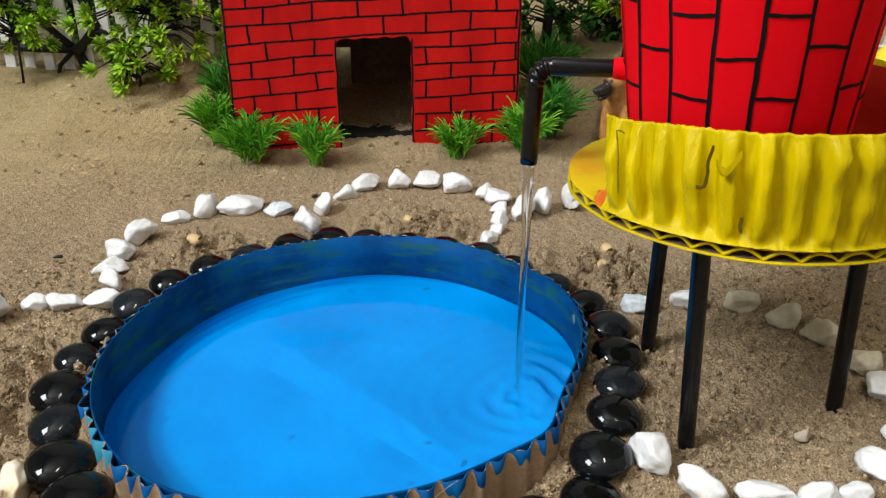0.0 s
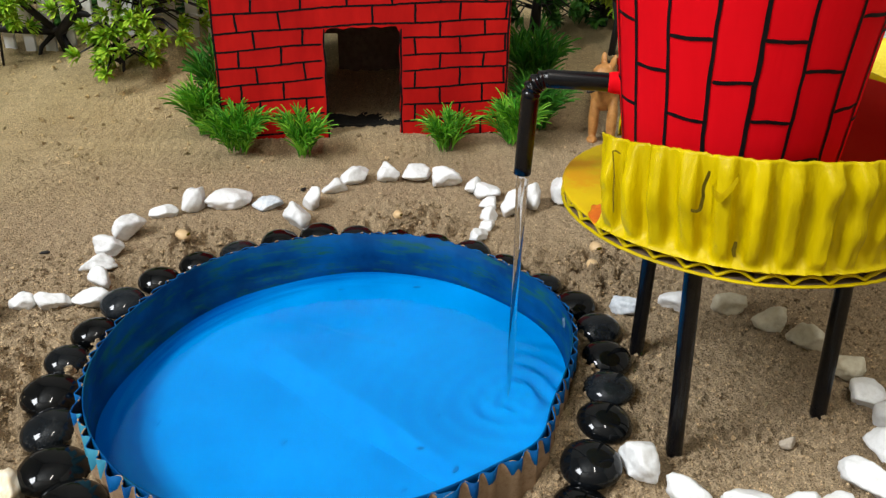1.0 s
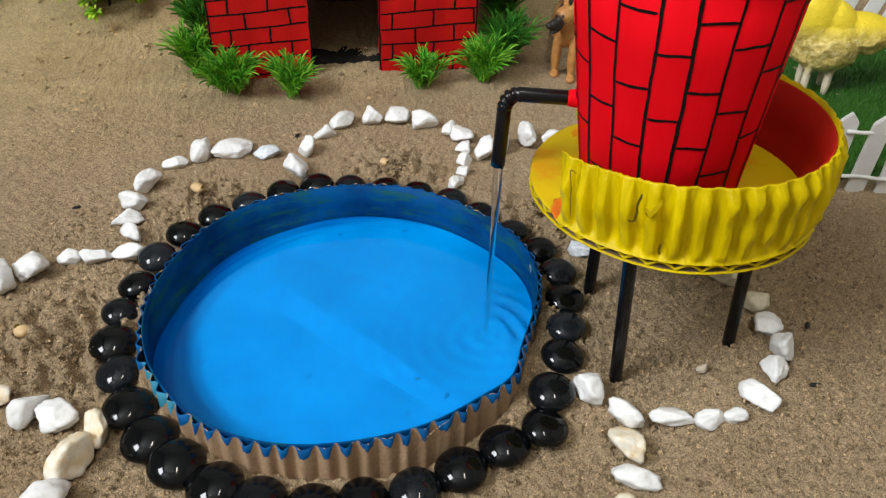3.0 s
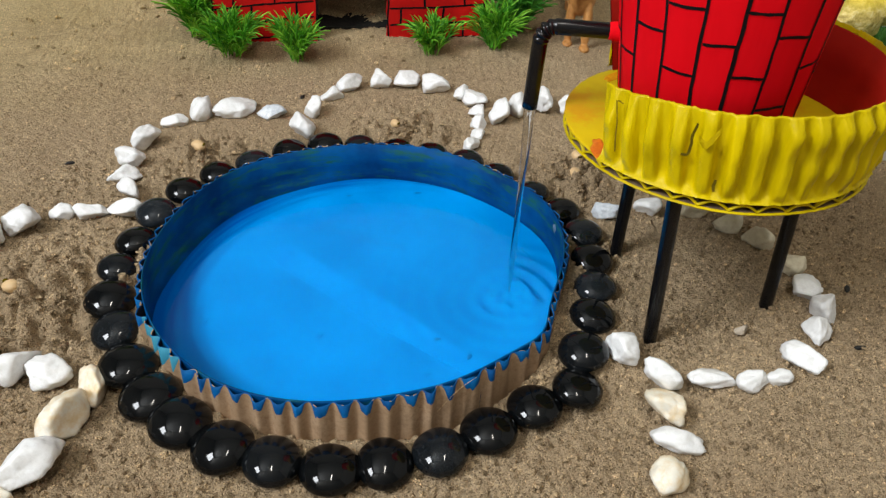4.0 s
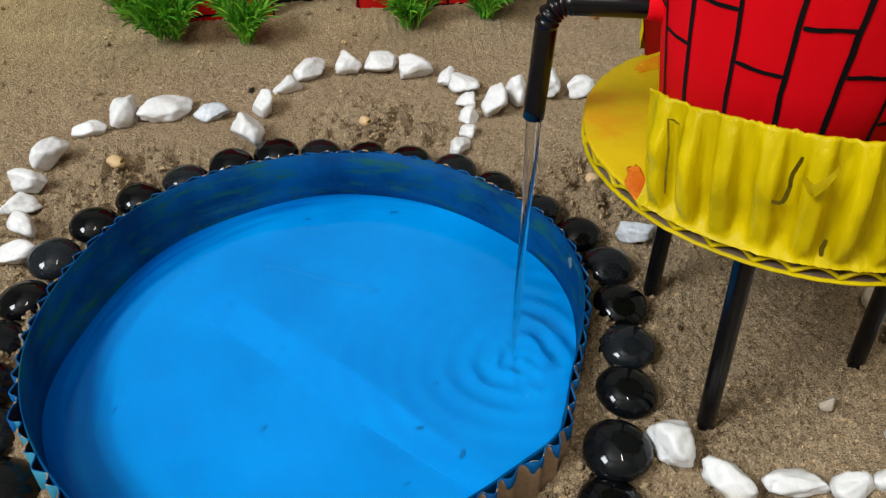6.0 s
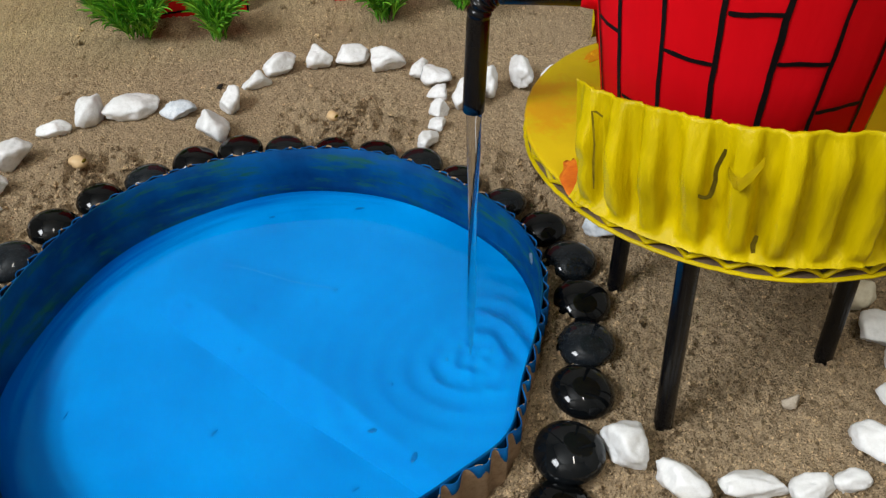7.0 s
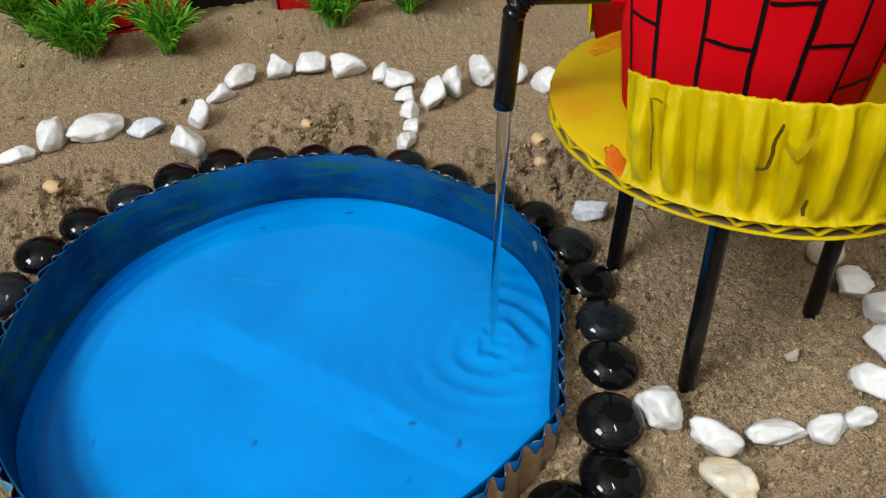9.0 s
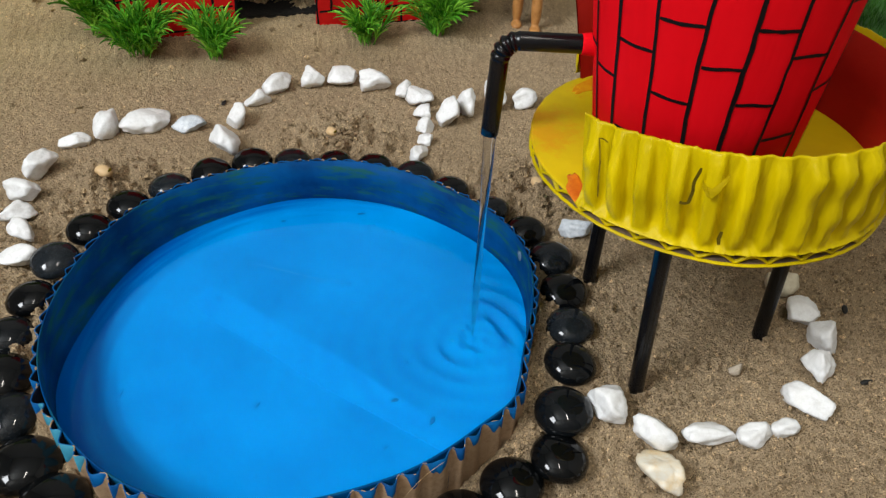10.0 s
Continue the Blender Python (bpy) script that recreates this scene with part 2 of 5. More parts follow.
LEAF = leaf_material("leaf_green", (0.11, 0.29, 0.012), (0.30, 0.53, 0.025), (0.54, 0.74, 0.06))
LEAF_DARK = leaf_material("dark_leaf_green", (0.02, 0.09, 0.015), (0.04, 0.15, 0.02), (0.08, 0.22, 0.02))
STEM = plastic("black_stem", (0.007, 0.006, 0.006), 0.6)
TURF = leaf_material("turf_green", (0.015, 0.07, 0.008), (0.035, 0.13, 0.012), (0.065, 0.20, 0.018))
DARK_CARD = grainy("dark_cardboard", (0.16, 0.11, 0.075), (0.22, 0.16, 0.11), (0.12, 0.08, 0.05), 30, 300, 0.85)
DOORWAY_SHADE = grainy("doorway_shade", (0.012, 0.012, 0.012), (0.02, 0.019, 0.018), (0.03, 0.026, 0.02), 60, 500, 0.9, spec=0.1)
WALL_PAINT = grainy("room_paint", (0.28, 0.27, 0.25), (0.32, 0.31, 0.285), (0.26, 0.25, 0.23), 3, 60, 0.9)
CEIL_PAINT = grainy("ceiling_paint", (0.55, 0.55, 0.53), (0.60, 0.60, 0.58), (0.52, 0.52, 0.50), 3, 60, 0.9)


# ---- building helpers ----
def mesh_of(name, bm, material, smooth=True):
    me = bpy.data.meshes.new(name)
    bm.to_mesh(me)
    bm.free()
    me.materials.append(material)
    if smooth:
        me.polygons.foreach_set("use_smooth", [True] * len(me.polygons))
    return me


def part(name, bm, material, parent, label="", smooth=True):
    ob = new(name, mesh_of(name, bm, material, smooth))
    ob.parent = parent
    if label:
        tagged(ob, label)
    return ob


def thing(name, label, category, m=None, group="", kind=""):
    ob = new(name)
    ob.empty_display_size = 0.01
    if m is not None:
        ob.matrix_basis = m
    return tagged(ob, label, category, group, kind)


def solid(name, bm, material, label, category, m=None, group="", kind="", smooth=True):
    ob = new(name, mesh_of(name, bm, material, smooth))
    if m is not None:
        ob.matrix_basis = m
    return tagged(ob, label, category, group, kind)


def box(bm, x0, y0, z0, x1, y1, z1):
    vs = bmesh.ops.create_cube(bm, size=1.0)["verts"]
    for v in vs:
        v.co = Vector(((x0, x1)[v.co.x > 0], (y0, y1)[v.co.y > 0], (z0, z1)[v.co.z > 0]))
    return vs


def tube(bm, points, radii, sides=12, cap=True):
    """A round tube along a line of points."""
    pts = [Vector(p) for p in points]
    if isinstance(radii, (int, float)):
        radii = [radii] * len(pts)
    rings, side = [], None
    for i, p in enumerate(pts):
        way = (pts[min(i + 1, len(pts) - 1)] - pts[max(i - 1, 0)]).normalized()
        if side is None:
            side = way.orthogonal().normalized()
        side = (side - way * side.dot(way)).normalized()
        up = way.cross(side)
        rings.append([bm.verts.new(p + radii[i] * (side * math.cos(a) + up * math.sin(a))) for a in (2 * math.pi * k / sides for k in range(sides))])
    for r0, r1 in zip(rings, rings[1:]):
        for k in range(sides):
            bm.faces.new((r0[k], r0[(k + 1) % sides], r1[(k + 1) % sides], r1[k]))
    if cap:
        bm.faces.new(rings[0][::-1])
        bm.faces.new(rings[-1])


def sheet(bm, columns, closed=False):
    """A quad sheet from columns of places."""
    cols = [[bm.verts.new(p) for p in c] for c in columns]
    pairs = list(zip(cols, cols[1:])) + ([(cols[-1], cols[0])] if closed else [])
    for a, b in pairs:
        for k in range(len(a) - 1):
            bm.faces.new((a[k], b[k], b[k + 1], a[k + 1]))
    return cols


def ribbon(bm, points, normals, width, lift=0.00012):
    """A flat stroke of uneven width, a hair proud of the surface."""
    pts = [Vector(p) for p in points]
    cols = []
    for i, p in enumerate(pts):
        way = (pts[min(i + 1, len(pts) - 1)] - pts[max(i - 1, 0)]).normalized()
        nor = Vector(normals[i]).normalized()
        side = nor.cross(way).normalized()
        w = width * (0.5 + 0.13 * noise.noise(p * 700)) * (0.75 if i in (0, len(pts) - 1) else 1)
        q = p + side * (0.00025 * noise.noise(p * 330))
        cols.append([q + side * w + nor * lift, q - side * w + nor * lift])
    sheet(bm, cols)


def smoothstep(a, b, x):
    u = min(1.0, max(0.0, (x - a) / (b - a)))
    return u * u * (3 - 2 * u)


# ---- the sand ----
POOL = Vector((-0.030, 0.2205))
POOL_TOP, WATER_Z, POOL_FLOOR = 0.0175, 0.0022, -0.0001
POOL_WAVES = ((-0.0024, -0.0009), (0.0005, -0.0005), (0.0006, 0.0004), (-0.0001, 0.0003), (0.0003, 0.0003), (0.0004, 0.0005))
MOUNDS = ((-0.0100, 0.3190, 0.028), (0.0604, 0.2812, 0.026), (-0.1356, 0.2110, 0.033), (-0.0960, 0.293, 0.022))


def pool_radius(a):
    """The bent strip is no true circle: it bulges here and there and has a corner where its ends meet."""
    r = 0.0758 + sum(c * math.cos(k * a) + d * math.sin(k * a) for k, (c, d) in enumerate(POOL_WAVES, 1))
    return r + 0.0033 * math.exp(-((math.degrees(a) % 360 - 318) / 8) ** 2)


def pool_foot(a):
    """How far the wall leans in at its foot, where the paint has filled the corner."""
    d = math.degrees(a) % 360
    return 0.0003 + 0.0048 * math.exp(-((d - 142) / 40) ** 4) + 0.0010 * math.exp(-((d - 72) / 15) ** 2)


def pool_lean(x, y):
    """The pool sits sunk in the sand and leans with it: how high its own zero lies."""
    return -0.0115 + 0.055 * (x - POOL.x) + 0.02 * (y - POOL.y)


def settle(bm):
    for v in bm.verts:
        v.co.z += pool_lean(v.co.x, v.co.y)
    return bm


def ground_base(x, y):
    """The sand falls away towards the front of the table."""
    side = smoothstep(0.045, -0.035, x)
    dip = 0.011 * side * smoothstep(0.31, 0.16, y) + 0.0075 * (1 - side) * smoothstep(0.168, 0.146, y) * smoothstep(0.10, 0.07, x)
    left = 1.0 - 0.55 * smoothstep(-0.19, -0.26, x) if x < -0.19 else 1.0
    return 0.012 * (y - 0.24) + 0.026 * left * smoothstep(0.44, 0.56, y) + 0.0028 * smoothstep(0.407, 0.418, y) * smoothstep(0.09, 0.05, x) - 0.001 - dip


def ground_z(x, y):
    p = Vector((x, y, 0.0))
    z = ground_base(x, y) + 0.0020 * noise.noise(p * 18) + 0.0008 * noise.noise(p * 70) + 0.0005 * noise.noise(p * 190)
    near_by = 1.0 + 0.7 * smoothstep(0.33, 0.25, y)
    z += near_by * (0.0008 * noise.noise(p * 400) + 0.0009 * noise.noise(p * 760) - 0.0009 * max(0.0, noise.noise(p * 260 + Vector((5, 5, 5))) - 0.28))
    if y < 0.34:
        z += 0.0011 * smoothstep(0.34, 0.26, y) * (0.4 - noise.voronoi(p * 430)[0][0])
    if y > 0.40:
        z += 0.0045 * smoothstep(0.40, 0.47, y) * max(0.0, noise.noise(p * 75 + Vector((3, 1, 4))) - 0.12)
    for mx, my, r in MOUNDS:
        d = math.hypot(x - mx, y - my) / r
        if d < 1:
            q = p + Vector((0.002 * noise.noise(p * 200), 0.002 * noise.noise(p * 200 + Vector((9, 9, 9))), 0))
            z += (1 - d ** 4) * (0.0010 + 0.0040 * noise.noise(p * 90) + 0.0125 * (0.45 - noise.voronoi(q * 150)[0][0]) + 0.0056 * (0.45 - noise.voronoi(q * 330)[0][0]) + 0.0010 * noise.noise(p * 800))
    d = math.hypot(x - POOL.x, y - POOL.y)
    if d < 0.115:
        a = math.atan2(y - POOL.y, x - POOL.x)
        rim = pool_radius(a)
        heap = (0.0032 + 0.0016 * noise.noise(p * 160) + 0.0012 * noise.noise(p * 420)) * smoothstep(rim + 0.011, rim + 0.003, d)
        dug = math.exp(-((math.degrees(a) % 360 - 300) / 24) ** 2)
        heap = heap * (1 - 0.6 * dug) - 0.0034 * dug * smoothstep(rim + 0.016, rim + 0.004, d)
        hollow = 0.0050 * smoothstep(0.15, 0.45, math.sin(a)) * smoothstep(rim + 0.030, rim + 0.012, d)
        z += heap * (1 - smoothstep(0.1, 0.4, math.sin(a))) - hollow - 0.020 * smoothstep(rim + 0.001, rim - 0.003, d)
    return z


def spaced(stops):
    """Coordinates with their own step in each stretch."""
    out = [stops[0][0]]
    for (a, step), (b, _) in zip(stops, stops[1:]):
        n = max(1, round((b - a) / step))
        out += [a + (b - a) * (i + 1) / n for i in range(n)]
    return out


def sand_ground():
    xs = spaced(((-1.32, 0.1), (-0.4, 0.006), (-0.2, 0.0008), (0.20, 0.005), (0.5, 0.1), (1.32, 1)))
    ys = spaced(((-1.02, 0.1), (0.0, 0.006), (0.09, 0.0008), (0.38, 0.0025), (0.66, 0.03), (1.42, 1)))
    verts = [(x, y, ground_z(x, y)) for y in ys for x in xs]
    w = len(xs)
    faces = [(j * w + i, j * w + i + 1, j * w + w + i + 1, j * w + w + i) for j in range(len(ys) - 1) for i in range(w - 1)]
    me = bpy.data.meshes.new("ground")
    me.from_pydata(verts, [], faces)
    me.materials.append(SAND)
    me.polygons.foreach_set("use_smooth", [True] * len(faces))
    tagged(new("ground", me), "damp brown sand spread over the model table", "sand", kind="structure")


sand_ground()


def room():
    bm = bmesh.new()
    box(bm, -1.3, 1.4, -0.3, 1.3, 1.44, 2.2)
    solid("wall_north", bm, WALL_PAINT, "plain beige room wall behind the model", "wall", kind="structure", smooth=False)
    bm = bmesh.new()
    box(bm, 1.3, -1.0, -0.3, 1.34, 1.4, 2.2)
    solid("wall_east", bm, WALL_PAINT, "plain beige room wall", "wall", kind="structure", smooth=False)
    bm = bmesh.new()
    y0, y1, z0, z1 = -0.88, -0.08, 1.01, 1.91
    for a, b, c, d in ((-1.0, -0.3, y0, 2.2), (y1, -0.3, 1.4, 2.2), (y0, -0.3, y1, z0), (y0, z1, y1, 2.2)):
        box(bm, -1.36, a, b, -1.3, c, d)
    solid("wall_west", bm, WALL_PAINT, "plain beige room wall with a window", "wall", kind="structure", smooth=False)
    win = thing("window_1", "bright daylit window with a white frame", "window", kind="structure")
    bm = bmesh.new()
    for a, b, c, d in ((y0, z0, y0 + 0.028, z1), (y1 - 0.028, z0, y1, z1), (y0 + 0.028, z0, y1 - 0.028, z0 + 0.028), (y0 + 0.028, z1 - 0.028, y1 - 0.028, z1)):
        box(bm, -1.345, a, b, -1.303, c, d)
    part("window_frame", bm, WHITE_PLASTIC, win, smooth=False)
    bm = bmesh.new()
    box(bm, -1.299, y0 - 0.03, z0 - 0.022, -1.262, y1 + 0.03, z0 - 0.002)
    part("window_sill", bm, WHITE_PLASTIC, win, smooth=False)
    bm = bmesh.new()
    box(bm, -1.326, y0 + 0.027, z0 + 0.027, -1.322, y1 - 0.027, z1 - 0.027)
    part("pane", bm, CUP_WHITE, win, "frosted pale pane", smooth=False)
    bm = bmesh.new()
    box(bm, -1.3, -1.04, -0.3, 1.3, -1.0, 2.2)
    solid("wall_south", bm, WALL_PAINT, "plain beige room wall", "wall", kind="structure", smooth=False)
    bm = bmesh.new()
    box(bm, -1.36, -1.04, 2.2, 1.34, 1.44, 2.24)
    solid("ceiling", bm, CEIL_PAINT, "plain white room ceiling", "ceiling", kind="structure", smooth=False)
    lamp = thing("ceiling_lamp", "long white tube lamp fixed to the ceiling", "lamp")
    bm = bmesh.new()
    box(bm, 0.15, -0.97, 2.155, 0.25, -0.13, 2.199)
    bmesh.ops.bevel(bm, geom=bm.edges[:], offset=0.008, segments=2, affect="EDGES")
    part("housing", bm, WHITE_PLASTIC, lamp)
    bm = bmesh.new()
    tube(bm, [(0.20, -0.94, 2.130), (0.20, -0.55, 2.130), (0.20, -0.16, 2.130)], 0.016, 16)
    part("tube", bm, CUP_WHITE, lamp, "round white glass tube")
    for y in (-0.955, -0.145):
        bm = bmesh.new()
        box(bm, 0.18, y - 0.015, 2.108, 0.22, y + 0.015, 2.156)
        part("end_cap", bm, WHITE_PLASTIC, lamp)


room()


# ---- the pool ----
def pool():
    base = thing("toy_pool", "round blue-painted toy pool of corrugated cardboard set in the sand", "pool")
    n, bm = 220, bmesh.new()
    inner, outer = [], []
    for i in range(n):
        a = 2 * math.pi * i / n
        r = pool_radius(a) - 0.0013
        top = POOL_TOP + 0.0004 * noise.noise(Vector((math.cos(a) * 4, math.sin(a) * 4, 1)))
        inner.append((a, r, top))
    cols = []
    for a, r, top in inner:
        c, s = math.cos(a), math.sin(a)
        cols.append([(POOL.x + q * c, POOL.y + q * s, z) for q, z in ((r - pool_foot(a) - 0.0004, -0.003), (r - pool_foot(a), 0.0002), (r - 0.3 * pool_foot(a), 0.003), (r, 0.007), (r, top - 0.0001), (r + 0.0004, top - 0.0001), (r + 0.0005, top - 0.0008), (r + 0.0006, 0.004), (r + 0.0006, -0.006))])
    sheet(bm, cols, True)
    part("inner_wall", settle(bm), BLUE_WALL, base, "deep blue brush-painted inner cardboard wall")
    bm = bmesh.new()
    bmesh.ops.create_icosphere(bm, subdivisions=2, radius=1.0)
    a = radians(8.2)
    for v in bm.verts:
        k = 1 + 0.4 * noise.noise(v.co * 1.7)
        q, turn = pool_radius(a) - 0.00135 + 0.0002 * v.co.x, a + 0.020 * v.co.y * k
        v.co = Vector((POOL.x + q * math.cos(turn), POOL.y + q * math.sin(turn), 0.0125 + 0.0019 * v.co.z * k))
    part("worn_spot", settle(bm), WORN, base, "small grey spot where the wall paint is worn off")
    # fluted outer sheet: the brush reached the ridges, the valleys stayed bare
    bm, flutes, per = bmesh.new(), 73, 12
    cols, bare, pale = [], [], []
    for i in range(flutes * per):
        a = 2 * math.pi * i / (flutes * per)
        wob = noise.noise(Vector((math.cos(a) * 9, math.sin(a) * 9, 5)))
        f = (0.5 + 0.5 * math.cos(flutes * a + 2.2 * wob)) * min(1.0, 0.85 + 0.6 * noise.noise(Vector((math.cos(a) * 20, math.sin(a) * 20, 6))))
        r = pool_radius(a) - 0.0007 + (0.0022 - 0.0006 * max(0.0, math.cos(a))) * max(0.0, f) ** 0.8
        rag = noise.noise(Vector((math.cos(a) * 60, math.sin(a) * 60, 2)))
        top = POOL_TOP - 0.0001 + 0.0003 * wob - 0.0004 * f + 0.0004 * rag
        thick = noise.noise(Vector((math.cos(a) * 5, math.sin(a) * 5, 9)))
        spill = max(math.exp(-((math.degrees(a) % 360 - 217) / 12) ** 2), math.exp(-(math.degrees(math.atan2(math.sin(a - 0.14), math.cos(a - 0.14))) / 27) ** 4))
        drop = 0.0002 + (0.0040 + 0.0024 * rag + 0.0022 * thick + 0.004 * spill) * (smoothstep(0.08, 0.62, f) if spill < 0.3 else max(0.0, f) ** 0.4)
        r += 0.0010 * math.exp(-((math.degrees(a) % 360 - 202.5) / 3.0) ** 2)
        bare.append(0.30 * noise.noise(Vector((math.cos(a) * 26, math.sin(a) * 26, 3))) + 0.5 * rag > 0.16)
        pale.append(204 < math.degrees(a) % 360 < 226)
        drop = min(0.0080, max(0.0002, drop))
        c, s = math.cos(a), math.sin(a)
        cols.append([(POOL.x + q * c, POOL.y + q * s, z) for q, z in ((r - 0.0004, -0.004), (r - 0.0004, top - 0.0003), (r - 0.0003, top), (r, top), (r, top - drop), (r + 0.0001 * wob, top - 0.009), (r, -0.006))])
    sheet(bm, cols, True)
    bm.faces.ensure_lookup_table()
    # row 0, the inward faces, takes the painted shade of the cavities
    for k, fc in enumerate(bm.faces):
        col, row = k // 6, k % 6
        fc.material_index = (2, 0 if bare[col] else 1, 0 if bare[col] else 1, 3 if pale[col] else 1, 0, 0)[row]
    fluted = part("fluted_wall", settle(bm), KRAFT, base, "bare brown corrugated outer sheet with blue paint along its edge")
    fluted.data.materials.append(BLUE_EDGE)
    fluted.data.materials.append(FLUTE_SHADE)
    fluted.data.materials.append(CYAN_EDGE)
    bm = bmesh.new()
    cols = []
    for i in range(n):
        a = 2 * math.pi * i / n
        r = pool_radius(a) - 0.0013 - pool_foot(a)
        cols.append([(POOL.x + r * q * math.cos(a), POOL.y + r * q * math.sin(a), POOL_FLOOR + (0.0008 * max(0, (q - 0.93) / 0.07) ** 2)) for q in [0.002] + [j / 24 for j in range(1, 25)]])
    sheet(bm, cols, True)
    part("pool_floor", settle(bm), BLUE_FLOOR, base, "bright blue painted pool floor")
    # a flat strip of paler blue across the floor
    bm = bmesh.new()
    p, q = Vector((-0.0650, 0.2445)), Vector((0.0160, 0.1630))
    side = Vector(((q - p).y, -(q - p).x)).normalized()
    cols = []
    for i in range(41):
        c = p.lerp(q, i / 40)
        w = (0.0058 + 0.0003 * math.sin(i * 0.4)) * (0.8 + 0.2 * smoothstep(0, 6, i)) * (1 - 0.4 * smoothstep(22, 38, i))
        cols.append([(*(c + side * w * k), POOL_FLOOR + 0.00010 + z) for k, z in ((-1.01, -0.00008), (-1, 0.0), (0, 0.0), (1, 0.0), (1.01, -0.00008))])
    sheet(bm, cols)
    part("paper_strip", settle(bm), BLUE_STRIP, base, "flat strip of lighter blue on the pool floor", smooth=False)
    bm = bmesh.new()
    p, q = Vector((-0.0500, 0.2580, POOL_FLOOR + 0.00025)), Vector((-0.0150, 0.2410, POOL_FLOOR + 0.00025))
    run = [p.lerp(q, i / 14) + Vector((0, 0.0006 * math.sin(i * 0.5), 0)) for i in range(15)]
    ribbon(bm, run, [(0, 0, 1)] * 15, 0.0005, 0.0)
    part("paint_ridge", settle(bm), BLUE_RIDGE, base, "thin ridge of paler blue paint")
    return base


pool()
SPLASH = Vector((0.0233, 0.2070))
SPLASH_Z = WATER_Z + pool_lean(*SPLASH)


def water():
    bm, n = bmesh.new(), 160
    cols = []
    for i in range(n):
        a = 2 * math.pi * i / n
        way = Vector((math.cos(a), math.sin(a)))
        lo, hi = 0.0, 0.2
        for _ in range(30):
            mid = (lo + hi) / 2
            p = SPLASH + way * mid - POOL
            if p.length < pool_radius(math.atan2(p.y, p.x)) - 0.0012 - 0.5 * pool_foot(math.atan2(p.y, p.x)):
                lo = mid
            else:
                hi = mid
        col = []
        for j in range(120):
            d = lo * ((j + 0.02) / 119)
            amp = 0.00032 * math.exp(-d / 0.027) * smoothstep(0.001, 0.004, d) * (0.85 + 0.5 * noise.noise(Vector((math.cos(a) * 1.6 + d * 40, math.sin(a) * 1.6, d * 60))))
            z = WATER_Z + amp * math.cos(2 * math.pi * d / 0.0070 + 0.9 * math.sin(3 * a + 30 * d))
            p = SPLASH + way * d
            z += 0.00010 * noise.noise(Vector((p.x * 60, p.y * 60, 3))) + 0.0008 * math.exp(-d / 0.008) * noise.noise(Vector((p.x * 330, p.y * 330, 9)))
            col.append((p.x, p.y, z))
        cols.append(col[::-1])
    sheet(bm, cols, True)
    solid("water", settle(bm), WATER, "clear shallow water rippling round the falling jet", "water", kind="structure")


water()


def water_stream():
    bm = bmesh.new()
    x0, y0, z0 = 0.0238, 0.2095, 0.068
    pts, rad = [], []
    for i in range(30):
        u = i / 29
        pts.append((x0 + (SPLASH.x - x0) * u, y0 + (SPLASH.y - y0) * u, z0 + (SPLASH_Z - z0) * u))
        rad.append((0.0009 + 0.0009 * math.exp(-u / 0.30) + 0.00010 * math.sin(11 * u)) * (1 - 0.7 * smoothstep(0.85, 1.0, u)))
    tube(bm, pts, rad, 14)
    for v in bm.verts:
        v.co.x += 0.00012 * noise.noise(v.co * 260)
        v.co.y += 0.00012 * noise.noise(v.co * 260 + Vector((7, 1, 3)))
    ob = solid("water_stream", bm, FALLING, "thin clear jet of water falling into the pool", "water jet")
    ob.visible_shadow = False


water_stream()


# ---- black glass nuggets round the pool: angle, then distance from the middle, width and sinking in millimetres ----
NUGGETS = ((178.7, 88.8, 14.9, 0), (189.3, 88.8, 17.8, 0), (199.2, 87.2, 16.7, 0), (211.3, 87.6, 19.3, 0), (222.1, 87.8, 19.3, 0), (232.1, 88.1, 19.3, 0),
           (243.1, 89.0, 18.9, 0), (253.2, 88.7, 17.4, 0), (264.3, 89.0, 18.0, 0), (274.4, 87.4, 16.9, 0), (285.3, 87.3, 16.9, 0), (296.0, 86.6, 17.7, 0),
           (307.1, 87.9, 17.2, 0), (315.8, 93.9, 16.2, 0), (323.4, 88.8, 16.5, 0), (335.5, 86.0, 16.0, 0), (346.2, 84.9, 15.6, 0), (356.9, 85.3, 15.9, 0),
           (8.3, 85.8, 15.9, 0), (20.3, 85.7, 14.9, 1.0), (31.9, 83.4, 14.5, 1.0), (44.4, 81.2, 14.4, 0.8), (56.3, 82.2, 15.2, 1.5), (68.3, 82.7, 15.1, 2.6),
           (79.8, 83.1, 14.8, 3.0), (90.6, 83.3, 15.1, 2.2), (101.6, 84.7, 16.0, 1.3), (112.1, 86.3, 15.8, 3.1), (122.8, 87.9, 16.0, 4.5), (134.0, 88.4, 15.7, 4.1),
           (145.7, 88.3, 15.7, 2.4), (157.4, 87.9, 16.0, 1.0), (168.5, 87.5, 15.3, 0.9))


def nugget_mesh(seed):
    bm = bmesh.new()
    bmesh.ops.create_icosphere(bm, subdivisions=4, radius=1.0)
    for v in bm.verts:
        flat = 0.62 if v.co.z > 0 else 0.45
        k = 1 + 0.05 * noise.noise(v.co * 0.9 + Vector((seed * 3.1, 0, 0)))
        v.co = Vector((v.co.x * k, v.co.y * k, v.co.z * flat))
    return mesh_of("glass_nugget", bm, GLASS_BLACK)


